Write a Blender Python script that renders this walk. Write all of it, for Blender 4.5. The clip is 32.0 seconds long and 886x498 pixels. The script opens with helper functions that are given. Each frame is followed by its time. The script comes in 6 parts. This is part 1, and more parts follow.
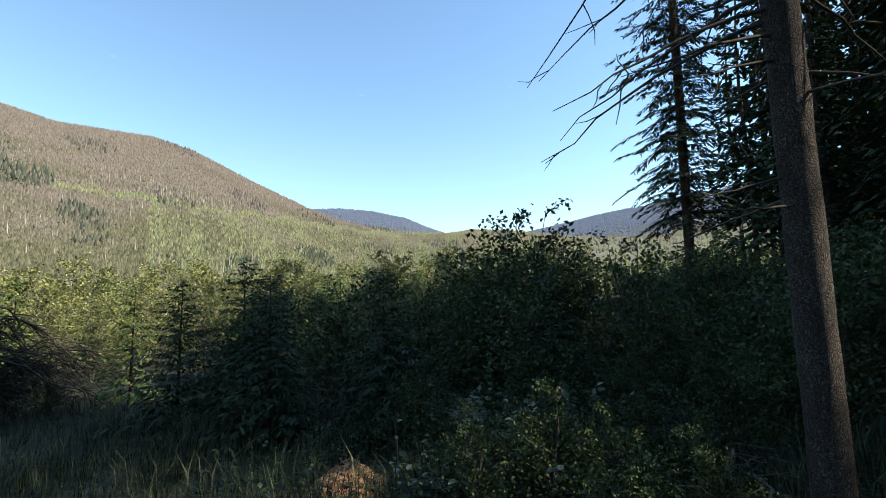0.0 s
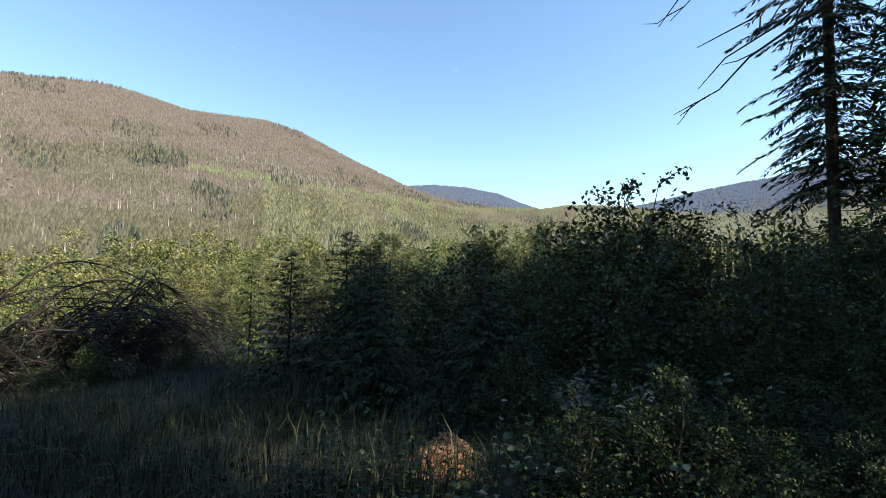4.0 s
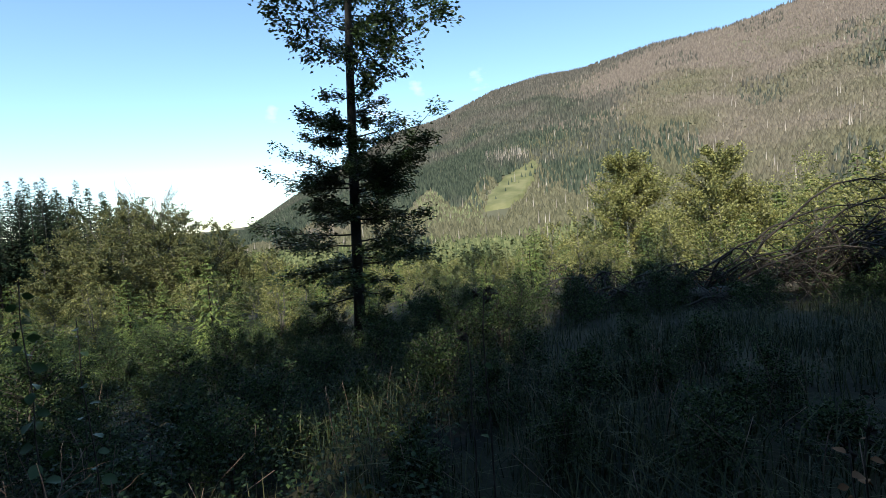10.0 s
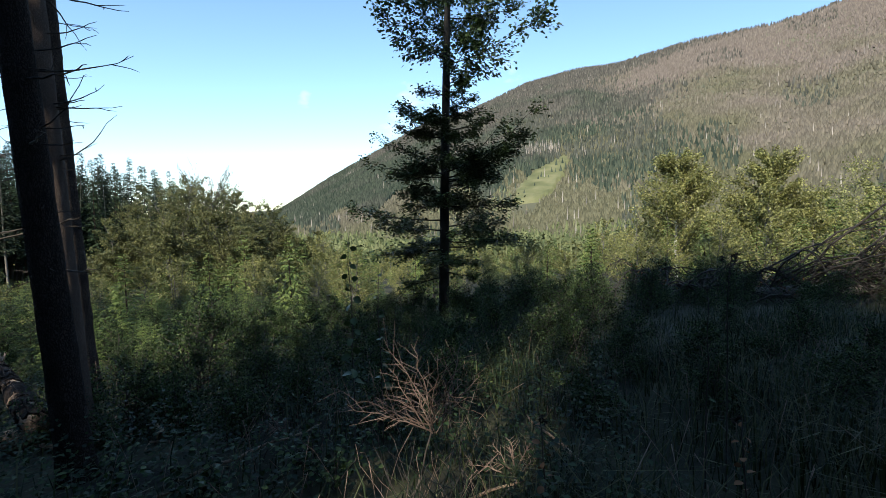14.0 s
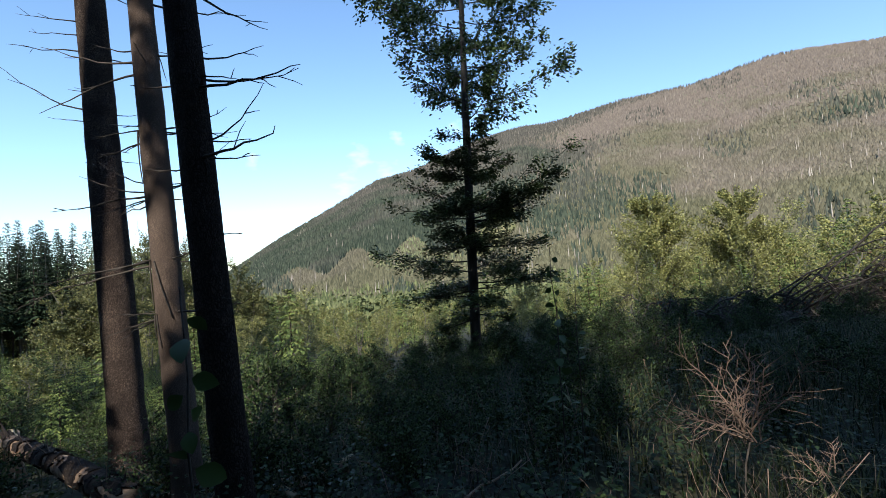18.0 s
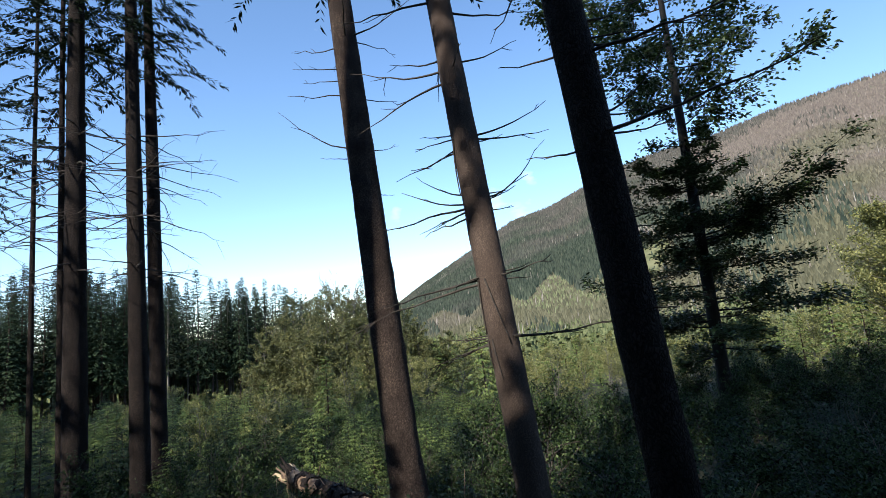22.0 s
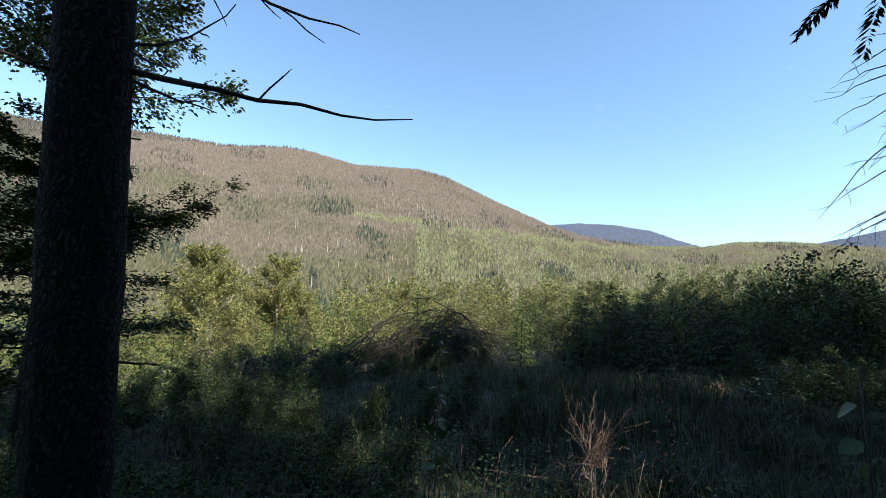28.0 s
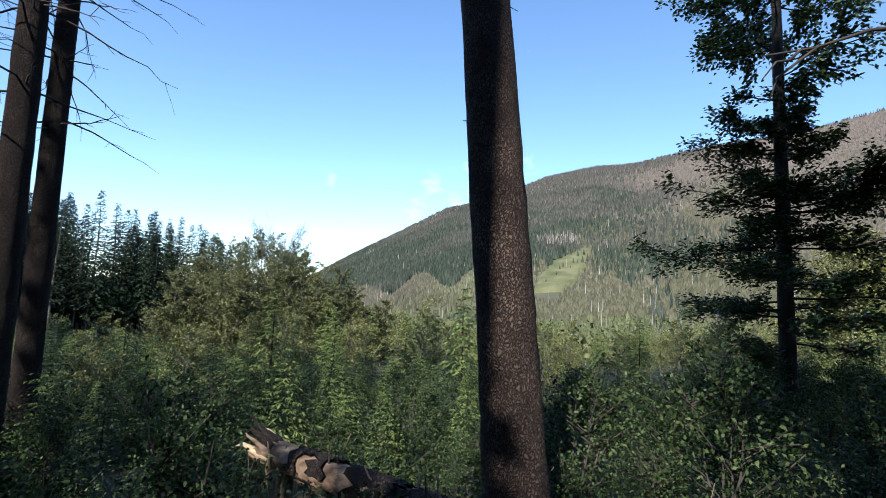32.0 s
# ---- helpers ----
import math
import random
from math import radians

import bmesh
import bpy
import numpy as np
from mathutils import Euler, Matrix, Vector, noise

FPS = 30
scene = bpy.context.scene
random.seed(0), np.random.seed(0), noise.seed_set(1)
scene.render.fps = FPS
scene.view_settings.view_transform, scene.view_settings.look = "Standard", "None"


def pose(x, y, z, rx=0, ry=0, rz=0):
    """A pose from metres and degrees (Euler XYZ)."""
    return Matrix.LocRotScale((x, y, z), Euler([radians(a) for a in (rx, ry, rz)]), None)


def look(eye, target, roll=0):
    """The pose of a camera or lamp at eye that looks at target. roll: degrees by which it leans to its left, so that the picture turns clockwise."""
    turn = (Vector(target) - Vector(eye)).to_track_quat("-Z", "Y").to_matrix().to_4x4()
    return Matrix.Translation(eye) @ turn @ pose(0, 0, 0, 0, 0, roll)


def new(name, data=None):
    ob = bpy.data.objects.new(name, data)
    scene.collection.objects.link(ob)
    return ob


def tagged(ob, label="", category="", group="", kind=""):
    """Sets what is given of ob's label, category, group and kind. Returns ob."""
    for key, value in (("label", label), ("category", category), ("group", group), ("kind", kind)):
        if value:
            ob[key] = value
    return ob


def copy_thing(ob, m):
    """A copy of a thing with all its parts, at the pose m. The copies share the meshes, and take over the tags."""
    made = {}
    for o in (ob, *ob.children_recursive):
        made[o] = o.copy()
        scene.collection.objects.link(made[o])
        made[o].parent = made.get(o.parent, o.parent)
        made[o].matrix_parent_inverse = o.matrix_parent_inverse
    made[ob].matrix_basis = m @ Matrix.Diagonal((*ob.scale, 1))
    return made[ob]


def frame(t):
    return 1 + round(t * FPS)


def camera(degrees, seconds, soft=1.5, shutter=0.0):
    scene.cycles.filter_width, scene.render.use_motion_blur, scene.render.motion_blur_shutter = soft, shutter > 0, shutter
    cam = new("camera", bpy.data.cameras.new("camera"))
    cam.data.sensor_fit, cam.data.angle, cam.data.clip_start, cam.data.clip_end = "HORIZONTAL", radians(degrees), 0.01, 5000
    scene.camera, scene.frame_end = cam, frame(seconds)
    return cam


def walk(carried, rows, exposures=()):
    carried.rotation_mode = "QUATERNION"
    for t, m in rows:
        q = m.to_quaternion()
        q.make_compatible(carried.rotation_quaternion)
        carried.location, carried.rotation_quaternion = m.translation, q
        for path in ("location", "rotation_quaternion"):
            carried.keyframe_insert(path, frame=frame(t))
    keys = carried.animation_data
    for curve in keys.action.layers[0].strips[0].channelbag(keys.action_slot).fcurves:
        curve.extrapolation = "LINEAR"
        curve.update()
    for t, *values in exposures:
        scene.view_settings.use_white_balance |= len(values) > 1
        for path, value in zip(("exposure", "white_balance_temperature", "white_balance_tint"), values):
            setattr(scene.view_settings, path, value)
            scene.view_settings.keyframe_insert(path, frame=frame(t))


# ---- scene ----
# camera path: seconds, x, y, z, yaw, pitch, roll (degrees)
PATH = [
    (0, 1.751, 1.152, 1.627, -76.36, 5.93, -1.36),
    (0.5, 1.754, 1.145, 1.628, -75.81, 5.64, -1.20),
    (1, 1.758, 1.129, 1.629, -75.50, 5.22, -1.14),
    (1.5, 1.755, 1.122, 1.631, -75.10, 4.80, -1.10),
    (2, 1.769, 1.127, 1.627, -74.47, 4.74, -0.67),
    (2.5, 1.793, 1.146, 1.629, -73.74, 4.64, -0.01),
    (3.5, 1.918, 1.243, 1.613, -68.87, 3.72, 0.03),
    (4.5, 1.947, 1.334, 1.596, -59.36, 2.39, 0.54),
    (5, 1.854, 1.345, 1.601, -51.68, 1.68, 0.89),
    (5.5, 1.717, 1.351, 1.598, -44.31, 1.71, 1.33),
    (6, 1.621, 1.345, 1.603, -36.40, 1.87, 1.23),
    (6.5, 1.550, 1.313, 1.583, -25.96, 1.26, 1.12),
    (7, 1.553, 1.359, 1.561, -15.69, -0.25, 0.18),
    (7.5, 1.538, 1.410, 1.535, -7.90, -2.35, -0.37),
    (8, 1.476, 1.380, 1.544, -3.38, -2.73, -0.97),
    (8.5, 1.315, 1.302, 1.560, -0.67, -2.46, -1.71),
    (9, 1.177, 1.233, 1.567, 4.85, -2.03, -2.46),
    (9.5, 0.985, 1.166, 1.528, 8.85, -1.44, -3.82),
    (10, 0.833, 1.083, 1.507, 11.21, -3.00, -3.98),
    (10.5, 0.777, 0.868, 1.509, 12.53, -3.99, -3.35),
    (11, 0.723, 0.698, 1.510, 12.56, -4.82, -1.54),
    (11.5, 0.507, 0.564, 1.495, 13.23, -4.80, -1.55),
    (12, 0.363, 0.342, 1.508, 13.46, -5.61, -1.29),
    (12.5, 0.226, 0.110, 1.515, 13.27, -5.30, -1.56),
    (13, 0.000, 0.000, 1.500, 13.76, -4.33, -1.12),
    (13.5, -0.207, -0.055, 1.515, 14.82, -4.23, -2.47),
    (14.5, -0.438, -0.267, 1.478, 13.57, -3.32, -0.18),
    (15.5, -0.720, -0.486, 1.438, 12.57, -1.60, -1.56),
    (16, -0.992, -0.550, 1.398, 14.01, -0.27, -2.24),
    (16.5, -1.355, -0.480, 1.245, 17.37, 1.68, -3.57),
    (17, -1.702, -0.390, 1.248, 17.49, 4.26, -4.42),
    (17.5, -2.008, -0.397, 1.281, 14.04, 3.96, -5.45),
    (18, -2.162, -0.278, 1.267, 8.33, 2.50, -4.03),
    (18.5, -2.208, -0.065, 1.220, 8.71, 3.27, -3.73),
    (19, -2.303, 0.031, 1.233, 9.43, 2.93, -3.37),
    (19.5, -2.488, -0.125, 1.216, 11.92, 2.95, -3.23),
    (20, -2.679, -0.258, 1.257, 12.20, 3.90, -2.49),
    (20.5, -2.770, -0.249, 1.221, 12.17, 3.69, -2.11),
    (21, -3.045, -0.388, 1.218, 16.06, 5.08, -3.49),
    (21.5, -3.527, -0.265, 1.076, 22.49, 7.92, -3.98),
    (22, -3.962, -0.008, 1.217, 24.60, 8.92, -6.02),
    (22.5, -4.178, 0.048, 1.279, 20.22, 7.79, -5.12),
    (23, -4.361, 0.356, 1.162, 14.06, 7.56, -3.58),
    (23.5, -4.420, 0.571, 1.259, 4.75, 8.43, -4.41),
    (24, -4.338, 0.587, 1.280, -10.30, 10.01, -4.41),
    (24.5, -4.269, 0.683, 1.296, -28.30, 10.74, -1.03),
    (25, -4.352, 0.699, 1.366, -40.67, 9.70, -0.81),
    (25.5, -4.390, 0.735, 1.385, -48.20, 8.85, -0.55),
    (26.5, -4.440, 0.610, 1.330, -58.30, 8.70, 0.30),
    (27.5, -4.480, 0.470, 1.275, -56.98, 8.56, 1.25),
    (28, -4.440, 0.760, 1.370, -47.55, 7.70, 1.85),
    (28.5, -4.715, 0.690, 1.210, -36.43, 7.60, 0.95),
    (29, -4.970, 0.823, 1.216, -24.37, 6.10, 2.04),
    (29.5, -5.262, 1.000, 1.140, -17.75, 6.40, 1.20),
    (30, -5.533, 1.180, 1.094, -12.91, 6.66, 0.45),
    (30.5, -5.819, 1.366, 0.990, -10.83, 7.26, 1.40),
    (31, -6.108, 1.554, 0.902, -6.81, 7.95, 1.07),
    (31.5, -6.408, 1.702, 0.810, -0.66, 8.37, 1.30),
    (32, -6.592, 1.769, 0.610, 16.02, 6.31, 2.31),
]


def eye_pose(x, y, z, yaw, pitch, roll):
    a, b = radians(yaw), radians(pitch)
    way = Vector((-math.sin(a) * math.cos(b), math.cos(a) * math.cos(b), math.sin(b)))
    return look((x, y, z), Vector((x, y, z)) + way, roll)


cam = camera(86.95, 32.0, soft=0.6, shutter=0.04)
walk(cam, [(row[0], eye_pose(*row[1:])) for row in PATH],
     [(0, 1.16, 6400, 3), (6, 1.06, 6350, 5), (10, 0.95, 6150, 4), (13, 0.92, 6100, 5), (18, 0.96, 6000, 7), (24, 1.02, 5850, 8), (28, 1.14, 6250, 6), (31, 1.0, 5850, 7), (32, 0.96, 5650, 9)])

# ---- light ----
SUN_BEARING, SUN_HEIGHT = 188.0, 38.0
world = bpy.data.worlds.new("world")
scene.world = world
world.use_nodes = True
wn = world.node_tree.nodes
sky = wn.new("ShaderNodeTexSky")
sky.sky_type = "NISHITA"
sky.sun_disc = False
sky.sun_elevation = radians(SUN_HEIGHT)
sky.sun_rotation = radians(-SUN_BEARING)
sky.altitude = 600
sky.air_density, sky.dust_density, sky.ozone_density = 1.2, 0.0, 2.6
wn["Background"].inputs["Strength"].default_value = 0.13


def cloud_wisps():
    """A few thin white wisps low over the hill."""
    l = world.node_tree.links
    geo = wn.new("ShaderNodeTexCoord")
    nz = wn.new("ShaderNodeTexNoise")
    nz.inputs["Scale"].default_value, nz.inputs["Detail"].default_value = 26, 5
    mp = wn.new("ShaderNodeMapping")
    mp.inputs["Scale"].default_value = (1, 1, 2.2)
    l.new(geo.outputs["Generated"], mp.inputs["Vector"])
    l.new(mp.outputs[0], nz.inputs["Vector"])
    total = None
    for az, el, size in ((-17.9, 13.8, 0.045), (-12.9, 15.9, 0.032), (-14.4, 11.8, 0.05), (-5.5, 16.6, 0.035), (-19.5, 10.8, 0.05), (-30, 13.6, 0.022)):
        way = (math.sin(radians(az)) * math.cos(radians(el)), math.cos(radians(az)) * math.cos(radians(el)), math.sin(radians(el)))
        d = wn.new("ShaderNodeVectorMath")
        d.operation = "DISTANCE"
        d.inputs[1].default_value = way
        l.new(geo.outputs["Generated"], d.inputs[0])
        m = wn.new("ShaderNodeMapRange")
        m.inputs[1].default_value, m.inputs[2].default_value, m.inputs[3].default_value, m.inputs[4].default_value = 0, size, 0.42, 0
        l.new(d.outputs["Value"], m.inputs[0])
        if total is None:
            total = m.outputs[0]
        else:
            a = wn.new("ShaderNodeMath")
            a.operation = "MAXIMUM"
            l.new(total, a.inputs[0])
            l.new(m.outputs[0], a.inputs[1])
            total = a.outputs[0]
    s = wn.new("ShaderNodeMath")
    s.operation = "MULTIPLY_ADD"
    s.inputs[1].default_value = 0.85
    l.new(nz.outputs["Fac"], s.inputs[0])
    l.new(total, s.inputs[2])
    r = wn.new("ShaderNodeMapRange")
    r.inputs[1].default_value, r.inputs[2].default_value, r.inputs[4].default_value = 0.62, 0.95, 0.5
    l.new(s.outputs[0], r.inputs[0])
    mx = wn.new("ShaderNodeMix")
    mx.data_type = "RGBA"
    mx.inputs[7].default_value = (5.5, 5.7, 6.0, 1)
    l.new(r.outputs[0], mx.inputs[0])
    l.new(sky.outputs[0], mx.inputs[6])
    l.new(mx.outputs[2], wn["Background"].inputs["Color"])


cloud_wisps()
sun = new("sun", bpy.data.lights.new("sun", "SUN"))
sun.data.energy, sun.data.angle, sun.data.color = 4.3, radians(0.6), (1.0, 0.90, 0.76)
sb, sh = radians(SUN_BEARING), radians(SUN_HEIGHT)
SUN_WAY = Vector((math.sin(sb) * math.cos(sh), math.cos(sb) * math.cos(sh), math.sin(sh)))
sun.matrix_world = look(SUN_WAY * 200, (0, 0, 0))
scene.view_settings.exposure = 1.0


# ---- materials ----
def material(name, tones, scale=3.0, rough=0.8, bump=0.0, bump_scale=40.0, rand=0.0, island=False,
             translucent=0.0, stretch=(1, 1, 1), detail=5.0, spec=0.3):
    """Noise between tones, grain in the relief, variation from piece to piece."""
    m = bpy.data.materials.new(name)
    m.use_nodes = True
    n, l = m.node_tree.nodes, m.node_tree.links
    b = n["Principled BSDF"]
    co = n.new("ShaderNodeTexCoord")
    mp = n.new("ShaderNodeMapping")
    mp.inputs["Scale"].default_value = stretch
    l.new(co.outputs["Object"], mp.inputs["Vector"])
    nz = n.new("ShaderNodeTexNoise")
    nz.inputs["Scale"].default_value, nz.inputs["Detail"].default_value = scale, detail
    l.new(mp.outputs[0], nz.inputs["Vector"])
    fac = nz.outputs["Fac"]
    if rand:
        if island:
            g = n.new("ShaderNodeNewGeometry").outputs["Random Per Island"]
        else:
            g = n.new("ShaderNodeObjectInfo").outputs["Random"]
        mx = n.new("ShaderNodeMix")
        mx.inputs[0].default_value = rand
        l.new(fac, mx.inputs[2])
        l.new(g, mx.inputs[3])
        fac = mx.outputs[0]
    ramp = n.new("ShaderNodeValToRGB")
    while len(ramp.color_ramp.elements) < len(tones):
        ramp.color_ramp.elements.new(0.5)
    for i, (e, c) in enumerate(zip(ramp.color_ramp.elements, tones)):
        lo, hi = (0.32, 0.68) if not rand else (0.2, 0.8)
        e.position, e.color = lo + (hi - lo) * i / (len(tones) - 1), (*c, 1)
    l.new(fac, ramp.inputs[0])
    l.new(ramp.outputs[0], b.inputs["Base Color"])
    b.inputs["Roughness"].default_value = rough
    b.inputs["Specular IOR Level"].default_value = spec
    if bump:
        bz = n.new("ShaderNodeTexNoise")
        bz.inputs["Scale"].default_value, bz.inputs["Detail"].default_value = bump_scale, 6
        l.new(mp.outputs[0], bz.inputs["Vector"])
        bp = n.new("ShaderNodeBump")
        bp.inputs["Strength"].default_value, bp.inputs["Distance"].default_value = bump, 0.02
        l.new(bz.outputs["Fac"], bp.inputs["Height"])
        l.new(bp.outputs[0], b.inputs["Normal"])
    if translucent:
        tr = n.new("ShaderNodeBsdfTranslucent")
        l.new(ramp.outputs[0], tr.inputs["Color"])
        ms = n.new("ShaderNodeMixShader")
        ms.inputs[0].default_value = translucent
        l.new(b.outputs[0], ms.inputs[1])
        l.new(tr.outputs[0], ms.inputs[2])
        l.new(ms.outputs[0], n["Material Output"].inputs["Surface"])
    return m




def bark_material(name, dark, mid, light, cell=34.0, depth=0.012):
    """Scaly bark: plates with dark cracks between them, lichen-grey patches."""
    m = bpy.data.materials.new(name)
    m.use_nodes = True
    n, l = m.node_tree.nodes, m.node_tree.links
    b = n["Principled BSDF"]
    co = n.new("ShaderNodeTexCoord")
    mp = n.new("ShaderNodeMapping")
    mp.inputs["Scale"].default_value = (1, 1, 0.6)
    l.new(co.outputs["Object"], mp.inputs["Vector"])
    wob = n.new("ShaderNodeTexNoise")
    wob.inputs["Scale"].default_value, wob.inputs["Detail"].default_value = 18, 4
    l.new(mp.outputs[0], wob.inputs["Vector"])
    mixv = n.new("ShaderNodeVectorMath")
    mixv.operation = "MULTIPLY_ADD"
    mixv.inputs[1].default_value = (0.09, 0.09, 0.09)
    l.new(wob.outputs["Color"], mixv.inputs[0])
    l.new(mp.outputs[0], mixv.inputs[2])
    vo = n.new("ShaderNodeTexVoronoi")
    vo.feature = "DISTANCE_TO_EDGE"
    vo.inputs["Scale"].default_value = cell
    l.new(mixv.outputs[0], vo.inputs["Vector"])
    crack = n.new("ShaderNodeMapRange")
    crack.inputs[1].default_value, crack.inputs[2].default_value = 0.0, 0.26
    l.new(vo.outputs["Distance"], crack.inputs[0])
    nz = n.new("ShaderNodeTexNoise")
    nz.inputs["Scale"].default_value, nz.inputs["Detail"].default_value = 5, 6
    l.new(mp.outputs[0], nz.inputs["Vector"])
    rp = n.new("ShaderNodeValToRGB")
    rp.color_ramp.elements[0].position, rp.color_ramp.elements[1].position = 0.35, 0.68
    rp.color_ramp.elements[0].color, rp.color_ramp.elements[1].color = (*mid, 1), (*light, 1)
    l.new(nz.outputs["Fac"], rp.inputs[0])
    mx = n.new("ShaderNodeMix")
    mx.data_type = "RGBA"
    mx.inputs[6].default_value = (*dark, 1)
    l.new(crack.outputs[0], mx.inputs[0])
    l.new(rp.outputs[0], mx.inputs[7])
    l.new(mx.outputs[2], b.inputs["Base Color"])
    fine = n.new("ShaderNodeTexNoise")
    fine.inputs["Scale"].default_value, fine.inputs["Detail"].default_value = 90, 5
    l.new(mp.outputs[0], fine.inputs["Vector"])
    ad = n.new("ShaderNodeMath")
    ad.operation = "MULTIPLY_ADD"
    ad.inputs[1].default_value = 0.35
    l.new(fine.outputs["Fac"], ad.inputs[0])
    l.new(crack.outputs[0], ad.inputs[2])
    bp = n.new("ShaderNodeBump")
    bp.inputs["Strength"].default_value, bp.inputs["Distance"].default_value = 1.0, depth
    l.new(ad.outputs[0], bp.inputs["Height"])
    l.new(bp.outputs[0], b.inputs["Normal"])
    b.inputs["Roughness"].default_value = 0.92
    b.inputs["Specular IOR Level"].default_value = 0.15
    return m


M_BARK = bark_material("spruce_bark", (0.024, 0.016, 0.013), (0.058, 0.042, 0.034), (0.17, 0.122, 0.094), 60.0, 0.013)
M_BARK_SMOOTH = bark_material("young_spruce_bark", (0.066, 0.047, 0.037), (0.092, 0.066, 0.052), (0.150, 0.110, 0.086), 80.0, 0.003)
M_BARK_ASH = bark_material("grey_spruce_bark", (0.030, 0.025, 0.022), (0.078, 0.064, 0.055), (0.15, 0.122, 0.102), 80.0, 0.008)
# tones darkened to carry the shade on some trunks; the log's bark reuses them
M_BARK_SHADE = bark_material("shade_dark_spruce_bark", (0.012, 0.009, 0.008), (0.030, 0.022, 0.018), (0.060, 0.044, 0.036), 55.0, 0.012)
M_BARK_GREY = material("smooth_grey_bark", [(0.10, 0.09, 0.08), (0.19, 0.17, 0.14)], 9, 0.85, 0.5, 40, stretch=(1, 1, 0.4))
# shade that the beech stands in is put into these near-black tones
M_BARK_BEECH = material("shaded_beech_bark", [(0.014, 0.012, 0.010), (0.042, 0.036, 0.029)], 9, 0.9, 0.5, 40, stretch=(1, 1, 0.4))
M_BIRCH = material("white_birch_bark", [(0.10, 0.09, 0.08), (0.55, 0.53, 0.47), (0.70, 0.68, 0.62)], 5, 0.7, 0.3, 30, stretch=(1, 1, 3))
M_TWIG = material("dead_twig", [(0.03, 0.024, 0.02), (0.085, 0.07, 0.058)], 20, 0.9)
M_DRY = material("dry_brush", [(0.12, 0.078, 0.058), (0.24, 0.168, 0.125)], 12, 0.9)
M_WOOD = material("weathered_log", [(0.07, 0.045, 0.032), (0.21, 0.138, 0.09), (0.36, 0.26, 0.175)], 6, 0.85, 0.7, 40, stretch=(0.4, 3, 3))
M_SPLINTER = material("splintered_wood", [(0.38, 0.27, 0.15), (0.62, 0.48, 0.30)], 9, 0.8, 0.6, 60, stretch=(0.4, 3, 3))
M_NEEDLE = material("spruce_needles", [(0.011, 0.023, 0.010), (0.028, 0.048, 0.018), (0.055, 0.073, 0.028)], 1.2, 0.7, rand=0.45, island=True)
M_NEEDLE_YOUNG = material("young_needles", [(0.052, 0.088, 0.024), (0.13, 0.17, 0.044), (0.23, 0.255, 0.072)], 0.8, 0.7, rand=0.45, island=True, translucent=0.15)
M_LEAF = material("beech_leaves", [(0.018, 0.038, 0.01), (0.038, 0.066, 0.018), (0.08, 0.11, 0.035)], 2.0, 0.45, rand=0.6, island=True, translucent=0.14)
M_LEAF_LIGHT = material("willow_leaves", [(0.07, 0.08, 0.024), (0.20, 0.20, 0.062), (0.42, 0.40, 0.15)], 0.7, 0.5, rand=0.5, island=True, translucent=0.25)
M_LEAF_OLIVE = material("birch_leaves", [(0.035, 0.045, 0.016), (0.105, 0.112, 0.038), (0.23, 0.21, 0.08)], 0.8, 0.55, rand=0.45, island=True, translucent=0.15)
M_LEAF_DULL = material("bramble_leaves", [(0.010, 0.021, 0.006), (0.025, 0.046, 0.012), (0.056, 0.086, 0.026), (0.105, 0.135, 0.052)], 1.5, 0.55, rand=0.75, island=True, translucent=0.2, spec=0.2)
# darker copy of the bramble leaves, with the shade put into the colour
M_LEAF_LOW = material("shade_dark_weed_leaves", [(0.006, 0.014, 0.005), (0.017, 0.034, 0.010), (0.045, 0.07, 0.022)], 1.5, 0.55, rand=0.7, island=True, translucent=0.2, spec=0.25)
M_LEAF_PALE = material("raspberry_leaves", [(0.03, 0.05, 0.018), (0.07, 0.095, 0.042), (0.13, 0.15, 0.085), (0.24, 0.25, 0.16)], 1.5, 0.42, rand=0.75, island=True, translucent=0.2, spec=0.45)
M_NEEDLE_OLD = material("old_spruce_needles", [(0.007, 0.013, 0.007), (0.016, 0.025, 0.011), (0.034, 0.042, 0.018)], 0.6, 0.8, rand=0.45, island=True)
M_GRASS = material("tall_grass", [(0.008, 0.016, 0.004), (0.019, 0.030, 0.008), (0.038, 0.050, 0.015), (0.10, 0.10, 0.042)], 0.8, 0.6, rand=0.75, island=True, translucent=0.25)
M_ANT = material("ant_hill_litter", [(0.16, 0.08, 0.04), (0.33, 0.18, 0.09), (0.48, 0.31, 0.18)], 45, 0.95, 0.8, 90)
M_DEADLEAF = material("brown_dead_needles", [(0.13, 0.06, 0.03), (0.24, 0.12, 0.05)], 3, 0.9, rand=0.4, island=True)


